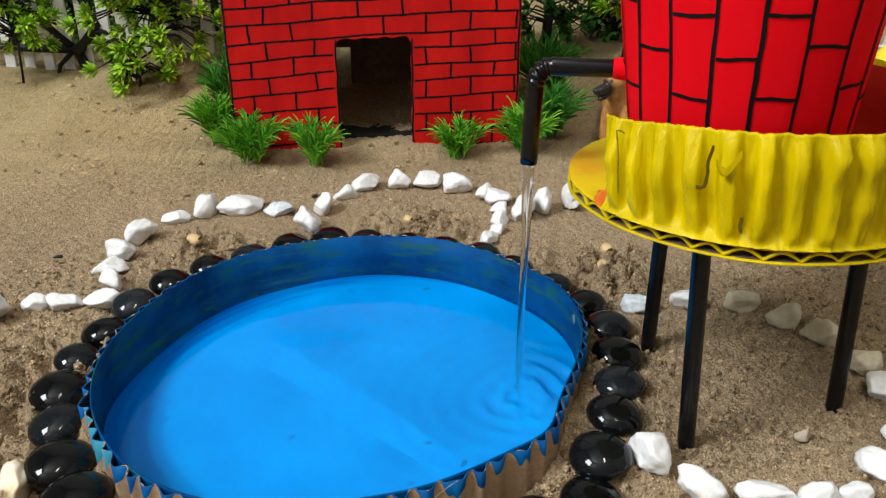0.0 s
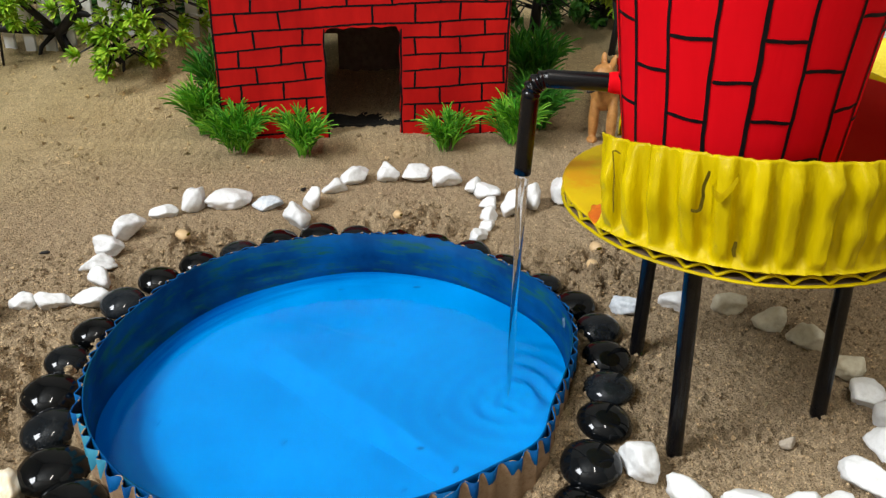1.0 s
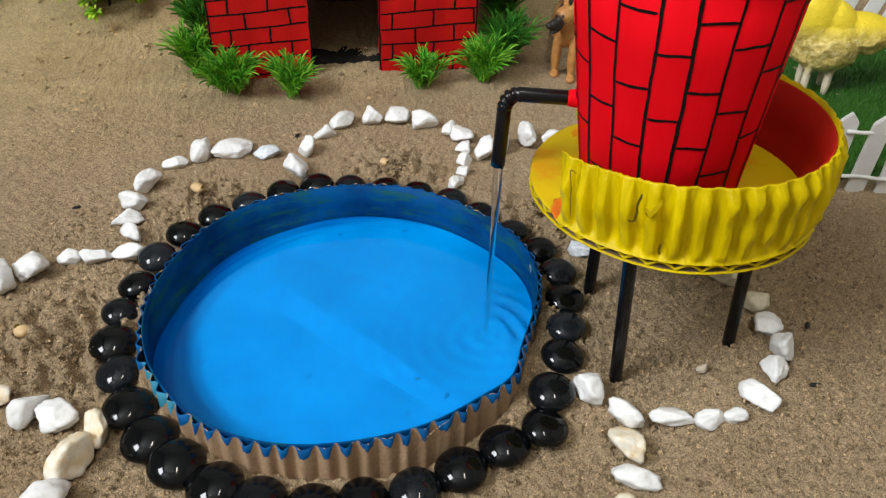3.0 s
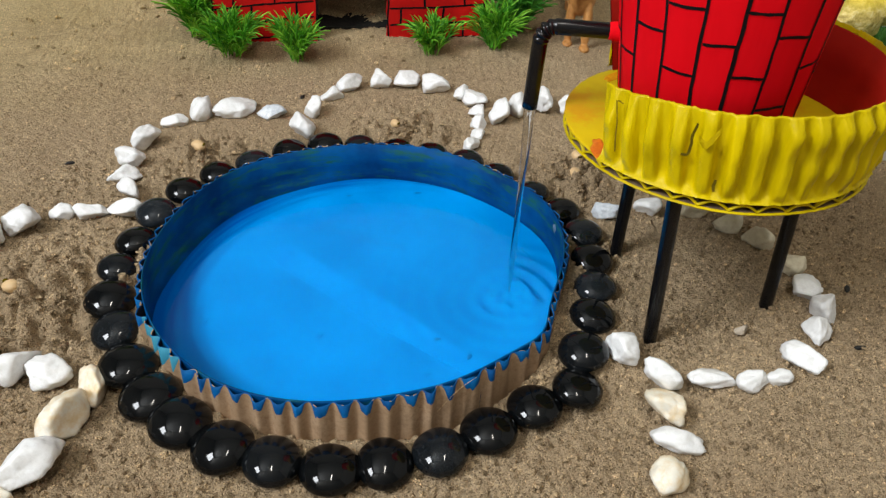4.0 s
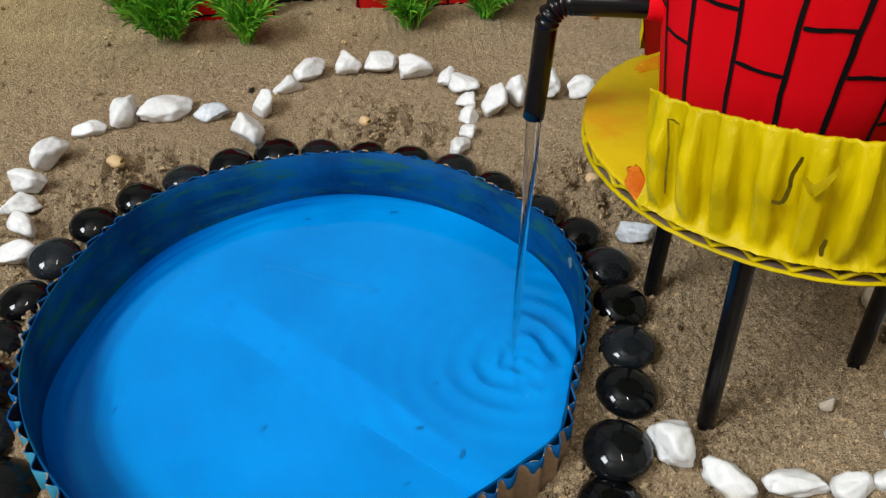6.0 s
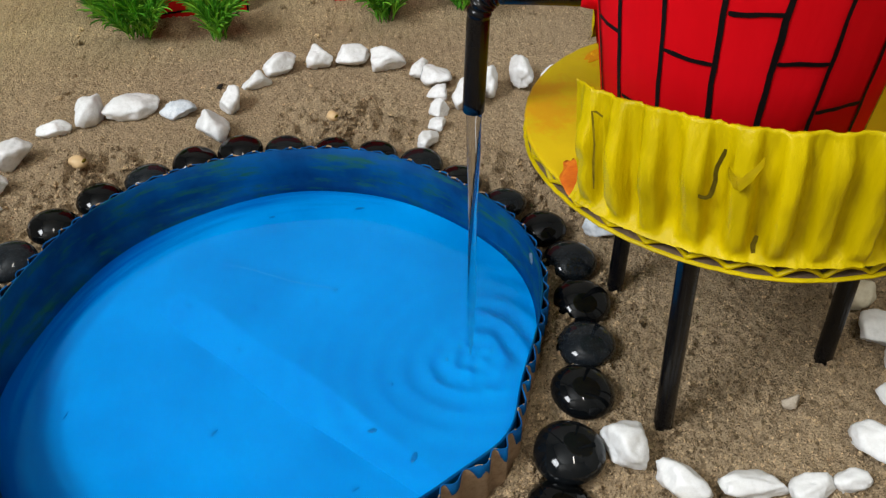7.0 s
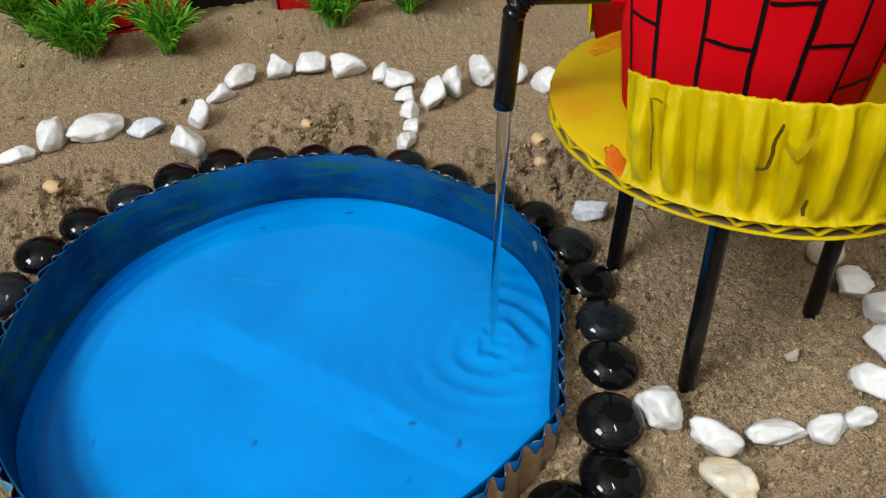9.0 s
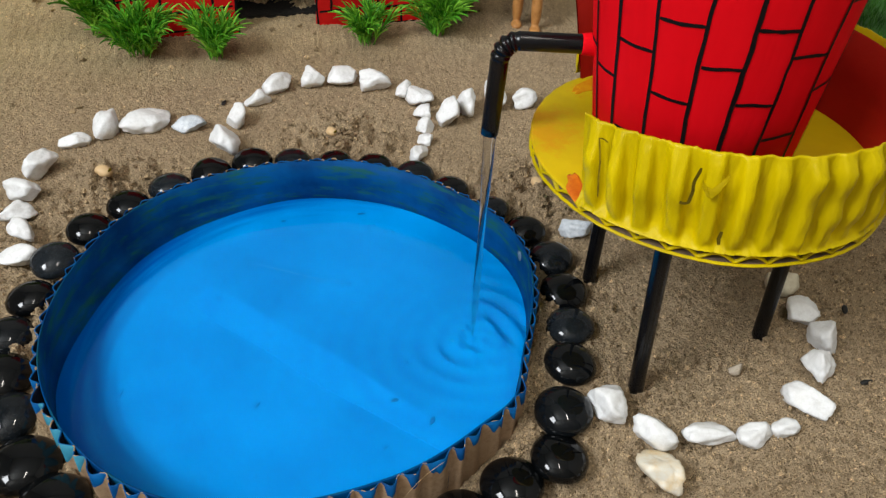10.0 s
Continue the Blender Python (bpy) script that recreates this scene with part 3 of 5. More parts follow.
def nuggets():
    shapes = [nugget_mesh(s) for s in range(5)]
    for i, (deg, dist, mm, sunk) in enumerate(NUGGETS):
        a, r = radians(deg), mm / 2000
        d = dist / 1000
        x, y = POOL.x + d * math.cos(a), POOL.y + d * math.sin(a)
        ob = new("glass_nugget", shapes[i % 5])
        tip = 7 * math.sin(i * 2.3)
        ob.matrix_basis = Matrix.Translation((x, y, ground_base(x, y) + 0.40 * r - sunk / 1000 - (0.001 if math.cos(a) > 0.8 else 0.0))) @ pose(0, 0, 0, tip, 5 * math.cos(i * 1.7), 47 * i) @ Matrix.Diagonal((r, r, r, 1))
        tagged(ob, "glossy black glass nugget beside the pool wall", "glass pebble", "ring of glass pebbles")


nuggets()


# ---- white stones: x, y, width, apparent height, then the shape: seed, stretch, tilt and yaw ----
def stone_mesh(width, tall, seed, stretch, tilt, yaw, material):
    """A chipped stone: flat breaks in random directions, one dent, worn edges between them."""
    rnd = random.Random(seed)
    cuts = []
    for _ in range(rnd.randint(8, 12)):
        v = Vector((rnd.gauss(0, 1), rnd.gauss(0, 1), rnd.gauss(0, 1))).normalized()
        cuts.append((v, rnd.uniform(0.58, 1.0)))
    dent, deep = Vector((rnd.gauss(0, 1), rnd.gauss(0, 1), rnd.gauss(0, 1))).normalized(), rnd.uniform(0, 0.32)
    turn = Euler((radians(tilt), 0, radians(yaw))).to_matrix()
    bm = bmesh.new()
    bmesh.ops.create_icosphere(bm, subdivisions=4, radius=1.0)
    for v in bm.verts:
        d = v.co.normalized()
        total = sum(max(0.0, d.dot(c) / k) ** 24 for c, k in cuts)
        r = min(1.25, (total + 1e-6) ** (-1 / 24)) * (1 - deep * max(0.0, d.dot(dent)) ** 6)
        r *= 1 + 0.13 * noise.noise(d * 1.3 + Vector((seed * 1.7, 0, 0))) + 0.08 * noise.noise(d * 3.5 + Vector((0, seed * 2.3, 0))) + 0.035 * noise.noise(d * 9 + Vector((0, 0, seed)))
        r *= 1 + 0.018 * noise.noise(d * 22 + Vector((seed, 0, 0)))
        v.co = turn @ Vector((d.x * r * stretch, d.y * r, d.z * r))
    up = [0.588 * v.co.y + 0.809 * v.co.z for v in bm.verts]
    sx = width / (max(v.co.x for v in bm.verts) - min(v.co.x for v in bm.verts))
    sz = tall / (max(up) - min(up))
    mx = (max(v.co.x for v in bm.verts) + min(v.co.x for v in bm.verts)) / 2
    my = (max(v.co.y for v in bm.verts) + min(v.co.y for v in bm.verts)) / 2
    mz = ((max(up) + min(up)) / 2 - 0.588 * my) / 0.809
    for v in bm.verts:
        v.co = Vector(((v.co.x - mx) * sx, (v.co.y - my) * sz, (v.co.z - mz) * sz))
    return mesh_of("stone", bm, material)


def stones(rows, label, group, material=None):
    for x, y, w, tall, *shape in rows:
        ob = new("stone", stone_mesh(w, tall, *shape, material or STONE))
        ob.location = (x, y, ground_base(x, y) + 0.30 * tall)
        tagged(ob, label, "stone", group)


stones(((-0.1698, 0.2420, 0.0113, 0.0155, 1, 1.3, 0, 315), (-0.1600, 0.2486, 0.0144, 0.0127, 255, 1.3, 90, 135), (-0.1479, 0.2555, 0.0099, 0.0076, 155, 1.0, 0, 270), (-0.1366, 0.2553, 0.0134, 0.0071, 28, 1.0, -35, 90),
        (-0.1238, 0.2578, 0.0146, 0.0081, 14, 1.0, -35, 90), (-0.1259, 0.2702, 0.0108, 0.0091, 258, 1.6, 0, 330), (-0.1294, 0.2811, 0.0147, 0.0078, 128, 1.3, -35, 75), (-0.1295, 0.2927, 0.0145, 0.0090, 112, 1.6, -35, 300),
        (-0.1253, 0.3069, 0.0116, 0.0127, 103, 1.6, 0, 210), (-0.1168, 0.3255, 0.0124, 0.007, 115, 1.0, -35, 255), (-0.1064, 0.334, 0.0107, 0.014, 106, 1.3, -35, 60), (-0.0908, 0.3364, 0.02, 0.0114, 250, 1.6, 35, 240)),
       "rough white quartz stone in the sand border", "border of white stones")
stones(((-0.0731, 0.3335, 0.0144, 0.0083, 57, 1.6, 35, 105),), "bluish grey quartz stone in the sand border", "border of white stones", STONE_GREY)
stones(((-0.0576, 0.3173, 0.0123, 0.0134, 53, 1.3, 0, 120), (-0.0541, 0.3367, 0.0087, 0.012, 127, 1.0, 35, 15), (-0.0457, 0.353, 0.0125, 0.0081, 167, 1.3, 90, 210), (-0.0371, 0.3644, 0.0136, 0.0115, 67, 1.6, -35, 75),
        (-0.021, 0.3698, 0.0111, 0.0111, 111, 1.0, 0, 330), (-0.0073, 0.3714, 0.0145, 0.0097, 200, 1.6, -35, 90), (0.0073, 0.365, 0.0147, 0.0108, 78, 1.3, 0, 135), (0.0194, 0.3566, 0.0083, 0.0089, 84, 1.6, -35, 75),
        (0.0257, 0.3502, 0.0126, 0.0096, 13, 1.6, 35, 105), (0.0252, 0.3368, 0.0085, 0.0071, 59, 1.3, 90, 135), (0.0249, 0.3244, 0.0081, 0.0078, 104, 1.0, -35, 90), (0.0232, 0.3136, 0.0071, 0.006, 42, 1.0, 0, 330),
        (0.0192, 0.3027, 0.0082, 0.0074, 234, 1.3, 90, 240), (0.0361, 0.3314, 0.0118, 0.0138, 209, 1.3, 0, 45), (0.0453, 0.3387, 0.0089, 0.0129, 184, 1.0, 0, 120), (0.0591, 0.3459, 0.009, 0.0148, 154, 1.6, 35, 105),
        (0.0832, 0.3327, 0.0105, 0.0115, 45, 1.0, 0, 70), (0.0723, 0.3421, 0.0122, 0.0102, 206, 1.3, 35, 225)),
       "rough white quartz stone in the sand border", "border of white stones")
stones(((0.069, 0.2489, 0.0126, 0.0071, 186, 1.3, 0, 345),), "glassy grey-white quartz stone by the tower leg", "ring of stones round the tower", STONE_GREY)
stones(((0.1053, 0.2492, 0.0131, 0.0084, 168, 1.0, 0, 345), (0.1236, 0.2271, 0.0112, 0.0101, 117, 1.0, 90, 255), (0.1160, 0.2385, 0.0125, 0.0095, 31, 1.0, 0, 80), (0.1305, 0.2111, 0.0108, 0.0082, 15, 1.6, 0, 75)),
       "cream-coloured stone in the shade of the tower", "ring of stones round the tower", STONE_CREAM)
stones(((0.0870, 0.2510, 0.0130, 0.0080, 22, 1.5, 0, 20), (0.1297, 0.1975, 0.0115, 0.0098, 40, 1.0, 0, 330), (0.1304, 0.1853, 0.0088, 0.0108, 244, 1.4, 0, 200), (0.1236, 0.1742, 0.0094, 0.0102, 204, 1.0, 0, 150),
        (0.1132, 0.1616, 0.0131, 0.0112, 242, 1.4, 90, 135), (0.1018, 0.1545, 0.0088, 0.006, 143, 1.0, 0, 60), (0.0930, 0.1533, 0.0108, 0.0076, 54, 1.0, 90, 75), (0.0811, 0.1573, 0.0156, 0.0064, 216, 1.3, 35, 345),
        (0.0656, 0.1590, 0.0113, 0.0106, 26, 1.6, -35, 150), (0.0542, 0.1675, 0.0103, 0.0111, 190, 1.0, 35, 300)),
       "rough white quartz stone ringing the tower", "ring of stones round the tower")
stones(((0.0633, 0.1484, 0.0116, 0.0112, 191, 1.3, 90, 150), (0.0576, 0.1232, 0.0124, 0.0110, 87, 1.3, 90, 225)), "white stone with yellow-brown stains", "line of stones in front", STONE_WARM)
stones(((0.0639, 0.1357, 0.0159, 0.0093, 26, 1.6, 35, 345),), "smooth white stone lying flat on sand", "line of stones in front")
stones(((-0.1397, 0.1758, 0.0127, 0.0110, 125, 1.6, 0, 15), (-0.1290, 0.1739, 0.0151, 0.0117, 60, 1.3, 90, 255), (-0.1245, 0.1362, 0.0189, 0.0153, 139, 1.6, 35, 45)), "large rough white stone on sand", "line of stones in front")
stones(((-0.1144, 0.1672, 0.0096, 0.0132, 206, 1.6, -35, 315), (-0.1194, 0.1552, 0.0150, 0.0145, 77, 1.0, 90, 255), (-0.1301, 0.1261, 0.0116, 0.0085, 115, 1.0, 35, 90), (-0.1529, 0.1837, 0.0105, 0.0084, 107, 1.0, 0, 255)),
       "white stone with yellow-brown stains", "line of stones in front", STONE_WARM)


# ---- the water tower ----
CUP = Vector((0.0766, 0.1971))
CUP_LEAN = Vector((-0.0306, 0.0129))
CUP_Z0, CUP_Z1 = 0.0672, 0.1455


def cup_point(deg, z, off=0.0):
    a = radians(deg)
    r = 0.0171 + 0.117 * z + off
    c = CUP + CUP_LEAN * z
    return Vector((c.x + r * math.cos(a), c.y + r * math.sin(a), z))


def outward(deg):
    return Vector((math.cos(radians(deg)), math.sin(radians(deg)), -0.117))


LONG_LINES = (-20, 0, 20, 40, 60, 80, 100, 120, 140, 160, 180, 198.8, 219.0, 238.9, 256.6, 275.0, 296.0, 316.0)
CROSS_LINES = ((0.1332, 0.1124, 0.0922), (0.1227, 0.1025, 0.0801), (0.1330, 0.1110, 0.0929), (0.1222, 0.1025, 0.0806), (0.1319, 0.1120, 0.0942), (0.1249, 0.1054, 0.0847), (0.1365, 0.1165, 0.0960))


def tower():
    base = thing("water_tower", "red paper-cup water tank on a yellow tray with black straw legs", "water tower")
    # cup
    bm = bmesh.new()
    prof = [(CUP_Z0, -0.004), (CUP_Z0, 0.0), (0.09, 0), (0.12, 0), (CUP_Z1 - 0.002, 0)]
    cols = []
    for i in range(96):
        d = 360 * i / 96
        col = [cup_point(d, z, o) for z, o in prof]
        col += [cup_point(d, CUP_Z1 - 0.002, -0.0006), cup_point(d, 0.075, -0.0008), cup_point(d, 0.070, -0.015)]
        cols.append(col)
    sheet(bm, cols, True)
    tank = part("tank", bm, RED_CUP, base, "bright red painted paper cup with drawn brick lines")
    bm = bmesh.new()
    lip = []
    for i in range(96):
        d = 360 * i / 96
        lip.append([cup_point(d, CUP_Z1 + 0.0017 * math.sin(t), 0.0010 + 0.0017 * math.cos(t)) for t in (2 * math.pi * k / 10 for k in range(11))])
    sheet(bm, lip, True)
    part("rolled_lip", bm, RED_CUP, tank, "rolled red lip of the cup")
    bm = bmesh.new()
    sheet(bm, [[cup_point(360 * i / 96, z, o) for z, o in ((CUP_Z1 + 0.001, -0.0007), (0.12, -0.0012), (0.09, -0.0012))] for i in range(96)], True)
    part("cup_lining", bm, CUP_WHITE, tank, "white paper lining of the cup")
    for k, d in enumerate(LONG_LINES):
        bm = bmesh.new()
        drift = 2.4 if d > 290 else (-2.6 if 190 < d < 245 else -0.8)
        zs = [CUP_Z0 + (CUP_Z1 - 0.003 - CUP_Z0) * i / 24 for i in range(25)]
        ds = [d + drift * (0.5 - i / 24) + 0.5 * math.sin(k * 2 + i * 0.35) for i in range(25)]
        ribbon(bm, [cup_point(a, z, 0.0001) for a, z in zip(ds, zs)], [outward(a) for a in ds], (0.0008, 0.0009, 0.00105)[k % 3])
        part("marker_line", bm, MARKER, tank)
        nxt = LONG_LINES[(k + 1) % len(LONG_LINES)] + (360 if k == len(LONG_LINES) - 1 else 0)
        for j, z in enumerate(CROSS_LINES[(k - 10) % 7]):
            bm = bmesh.new()
            ds = [d + 0.8 + (nxt - d - 1.2) * i / 10 for i in range(11)]
            zz = [z + 0.0006 * math.sin(k + j * 2.1) * (i / 10 - 0.5) - 0.0001 * math.sin(i * 0.5 + k) for i in range(11)]
            ribbon(bm, [cup_point(a, b, 0.0001) for a, b in zip(ds, zz)], [outward(a) for a in ds], 0.00085)
            part("marker_line", bm, MARKER, tank)
    # tray
    c0, r0, z0, z1 = Vector((0.0797, 0.1985)), 0.0460, 0.0630, 0.0668

    def edge(a, q=0.0):
        r = r0 + q + 0.0006 * noise.noise(Vector((math.cos(a) * 2, math.sin(a) * 2, 8))) + 0.00025 * noise.noise(Vector((math.cos(a) * 24, math.sin(a) * 24, 3)))
        return c0.x + r * math.cos(a), c0.y + r * math.sin(a)

    n = 180
    bm = bmesh.new()
    sheet(bm, [[(c0.x, c0.y, z1)] + [(*edge(2 * math.pi * i / n, q), z1 + dz) for q, dz in ((-0.02, 0), (-0.0004, 0), (0.0002, -0.0003), (0.0002, -0.0006), (-0.0002, -0.0008), (-0.010, -0.0008))] for i in range(n)], True)
    for k, fc in enumerate(bm.faces):
        fc.material_index = int(k % 6 > 4)
    part("tray_top_sheet", bm, YELLOW_FLOOR, base, "yellow painted tray floor with orange smears").data.materials.append(BROWN_CORE)
    bm = bmesh.new()
    sheet(bm, [[(c0.x, c0.y, z0)] + [(*edge(2 * math.pi * i / n, q), z0 + dz) for q, dz in ((-0.02, 0), (-0.0004, 0), (0.0003, 0.0001), (0.0003, 0.0004), (-0.0004, 0.0006), (-0.010, 0.0004))] for i in range(n)], True)
    for k, fc in enumerate(bm.faces):
        fc.material_index = int(k % 6 > 4)
    part("tray_bottom_sheet", bm, YELLOW, base).data.materials.append(BROWN_CORE)
    bm = bmesh.new()
    cols = []
    for i in range(600):
        a = 2 * math.pi * i / 600
        f = 1.8 * abs(math.sin(17.5 * a + 0.7 * math.sin(a * 3) + 0.35 * noise.noise(Vector((math.cos(a) * 8, math.sin(a) * 8, 5))))) - 1.0
        zm = (z0 + z1) / 2 - 0.0001 + 0.0013 * f * (0.9 + 0.35 * noise.noise(Vector((math.cos(a) * 11, math.sin(a) * 11, 0))))
        cols.append([(*edge(a, -0.010), zm - 0.00025), (*edge(a, -0.0011), zm - 0.00034), (*edge(a, -0.0002), zm - 0.00034), (*edge(a, -0.0002), zm + 0.00034), (*edge(a, -0.0011), zm + 0.00034), (*edge(a, -0.010), zm + 0.00025)])
    sheet(bm, cols, True)
    for k, fc in enumerate(bm.faces):
        fc.material_index = int(k % 5 in (0, 4))
    part("tray_fluting", bm, YELLOW, base, "yellow-edged cardboard flutes along the tray rim").data.materials.append(BROWN_CORE)
    bm = bmesh.new()
    sheet(bm, [[(*edge(2 * math.pi * i / n, -0.0095), z0 + 0.0004), (*edge(2 * math.pi * i / n, -0.0095), z1 - 0.0004)] for i in range(n)], True)
    part("tray_core", bm, BROWN_CORE, base)
    # upright corrugated wall round the tray, open beside the pipe
    a0, a1, total = radians(209.0), radians(360 + 119), 540
    tops, bots = Vector((0.0782, 0.2035)), Vector((0.079, 0.1992))

    def wall_at(a, u, off):
        c = bots.lerp(tops, u)
        r = 0.0455 + (0.0036 - 0.0036 * smoothstep(radians(250), radians(209), a)) * u + off
        return c.x + r * math.cos(a), c.y + r * math.sin(a)

    bm, cols = bmesh.new(), []
    for i in range(total + 1):
        a = a0 + (a1 - a0) * i / total
        wob = noise.noise(Vector((a * 3.1, 2, 0)))
        wave = 0.5 + 0.5 * math.cos(2 * math.pi * ((a - a0) / radians(8.219) - 0.58) + 0.7 * wob)
        f = 0.75 * smoothstep(0.12, 0.78, wave) + 0.25 * wave
        back = radians(11) * smoothstep(radians(400), radians(479), a)
        top = 0.0912 - 0.0030 * smoothstep(radians(250), radians(209), a) + 0.0004 * wob + 0.0004 * noise.noise(Vector((a * 22, 0, 4))) + 0.0003 * noise.noise(Vector((a * 70, 0, 1)))
        col = [(*wall_at(a - back, 0.97, -0.0004), top - 0.0035), (*wall_at(a - back, 1, 0.0004 * f), top)]
        for u in (1, 0.97, 0.93, 0.85, 0.76, 0.67, 0.58, 0.49, 0.4, 0.32, 0.25, 0.19, 0.14, 0.09, 0.05, 0.02, 0):
            amp = 0.0040 * smoothstep(0.0, 0.13, u) * (1 - 0.75 * smoothstep(0.86, 1.0, u)) * (0.5 + 0.5 * math.sin(math.pi * min(1, u * 0.7 + 0.15))) * (0.8 + 0.55 * noise.noise(Vector((a * 4, u * 3, 6))))
            off = 0.0004 - 0.0006 * smoothstep(0.5, 0.12, u) + amp * f + 0.0004 * noise.noise(Vector((a * 26, u * 6, 3))) + 0.0003 * noise.noise(Vector((a * 70, u * 16, 9))) + (0.0024 * (1 - u / 0.15) ** 2 if u < 0.15 else 0)
            col.append((*wall_at(a - back * u, u, off), z1 + (top - z1) * u))
        cols.append(col)
    sheet(bm, cols)
    wall = part("tray_wall", bm, YELLOW, base, "glossy yellow corrugated cardboard wall with a torn patch")
    bm = bmesh.new()
    cols = []
    for i in range(161):
        a = a0 + (a1 - a0) * i / 160
        k = 0.80 + 0.16 * smoothstep(radians(235), radians(290), a)
        cols.append([(*wall_at(a, u, o), z1 + 0.0240 * u) for u, o in ((0, -0.0015), (0.5, -0.0012), (k, -0.0009), (k, -0.0004), (0, -0.0010))])
    sheet(bm, cols)
    part("wall_lining", bm, RED_INSIDE, wall, "dark red painted inside of the tray wall")
    # a tear in the outer paper with a lifted lip; its slit and the crease beside it are strokes of painted shadow
    def on_wall(deg, u, off):
        return Vector((*wall_at(radians(deg), u, off), z1 + 0.0240 * u))

    bm = bmesh.new()
    path = [(243.5, 0.90), (243.3, 0.86), (243.0, 0.81), (242.7, 0.76), (242.5, 0.71), (242.5, 0.66), (242.3, 0.61), (242.0, 0.56), (241.7, 0.53), (241.1, 0.515), (240.4, 0.51), (239.4, 0.512), (238.6, 0.52)]
    ribbon(bm, [on_wall(d, u, 0.0038) for d, u in path], [(math.cos(radians(d)), math.sin(radians(d)), 0) for d, u in path], 0.0007, 0.0)
    part("tear", bm, OPENING_SHADE, wall, "brown stroke painting the shadow along the tear in the paper")
    bm = bmesh.new()
    flap = []
    for deg, u, lift in ((244.4, 0.76, 0.0), (245.6, 0.70, 0.0010), (246.6, 0.69, 0.0012), (248.2, 0.77, 0.0010), (249.8, 0.87, 0.0)):
        flap.append([on_wall(deg, u + 0.035, 0.0042), on_wall(deg, u - 0.030, 0.0044 + lift)])
    sheet(bm, flap)
    bmesh.ops.solidify(bm, geom=bm.faces[:], thickness=0.0003)
    part("lifted_paper", bm, YELLOW, wall, "curled-up flap of yellow paper beside the tear")
    bm = bmesh.new()
    path = [(250.6, 0.30), (250.4, 0.26), (250.1, 0.22), (250.2, 0.18), (250.4, 0.15)]
    ribbon(bm, [on_wall(d, u, 0.0040) for d, u in path], [(math.cos(radians(d)), math.sin(radians(d)), 0) for d, u in path], 0.0008, 0.0)
    part("tear", bm, OPENING_SHADE, wall)
    bm = bmesh.new()
    path = [(220.3, 0.83), (218.8, 0.84), (217.7, 0.83), (218.0, 0.72), (218.2, 0.60), (218.3, 0.45), (218.4, 0.26)]
    ribbon(bm, [on_wall(d, u, 0.0042) for d, u in path], [(math.cos(radians(d)), math.sin(radians(d)), 0) for d, u in path], 0.0005, 0.0)
    part("crease", bm, CREASE_SHADE, wall)
    bm = bmesh.new()
    bmesh.ops.create_icosphere(bm, subdivisions=3, radius=1.0)
    for v in bm.verts:
        k = 1 + 0.35 * noise.noise(v.co * 1.6 + Vector((4, 1, 0)))
        v.co = Vector((0.0393 + 0.0022 * v.co.x * k + 0.0009 * v.co.y, 0.1822 + 0.0058 * v.co.y * k, z1 + 0.00035 * v.co.z))
    part("orange_patch", bm, ORANGE, base, "orange paint smear on the tray")
    bm = bmesh.new()
    bmesh.ops.create_icosphere(bm, subdivisions=4, radius=1.0)
    for v in bm.verts:
        k = 1 + 0.30 * noise.noise(v.co * 2.2 + Vector((1, 8, 0)))
        a = radians(114 + 17 * v.co.x * k)
        r = 0.0408 + 0.0030 * v.co.y * k
        v.co = Vector((c0.x + r * math.cos(a), c0.y + r * math.sin(a), z1 + 0.00025 * v.co.z))
    part("orange_patch", bm, ORANGE_THIN, base, "thin orange wash on the tray beside the wall's end")
    # legs
    for foot, top in (((0.0662, 0.1753), (0.0622, 0.1753)), ((0.0669, 0.2245), (0.0669, 0.2240)), ((0.1134, 0.1916), (0.1095, 0.1916))):
        bm = bmesh.new()
        pts = [Vector((foot[0], foot[1], -0.006)).lerp(Vector((top[0], top[1], z0 + 0.0004)), i / 12) for i in range(13)]
        tube(bm, pts, [0.00228 + 0.00006 * noise.noise(p * 200) for p in pts], 20)
        part("leg", bm, BLACK_STRAW, base, "black drinking-straw leg pushed into the sand")
    # outlet pipe with its pleated bend
    bm = bmesh.new()
    start, corner, end = Vector((0.0490, 0.2040, 0.0934)), Vector((0.0245, 0.2085, 0.0934)), Vector((0.0237, 0.2100, 0.0665))
    pts, rad = [], []
    for i in range(10):
        pts.append(start.lerp(corner, 0.80 * i / 9))
        rad.append(0.0024)
    p0, p2 = start.lerp(corner, 0.80), corner.lerp(end, 0.22)
    for i in range(1, 40):
        u = i / 40
        pts.append(p0 * (1 - u) ** 2 + corner * 2 * u * (1 - u) + p2 * u * u)
        rad.append(0.0024 + 0.00035 * math.sin(u * 2 * math.pi * 5) * math.sin(math.pi * u))
    for i in range(10):
        pts.append(p2.lerp(end, i / 9))
        rad.append(0.0024)
    tube(bm, pts, rad, 20)
    pipe = part("outlet_pipe", bm, BLACK_STRAW, base, "black bendy-straw outlet pipe")
    bm = bmesh.new()
    cp = [start.lerp(corner, u) for u in (-0.1, 0.04, 0.12, 0.18, 0.22)]
    tube(bm, cp, [0.0034, 0.0031, 0.0029, 0.0027, 0.0025], 20)
    part("collar", bm, RED_CUP, pipe, "red painted collar sealing the pipe")


tower()


# ---- the brick house ----
HOUSE = pose(-0.1115, 0.4175, 0.0, 0, 0, 4.0)


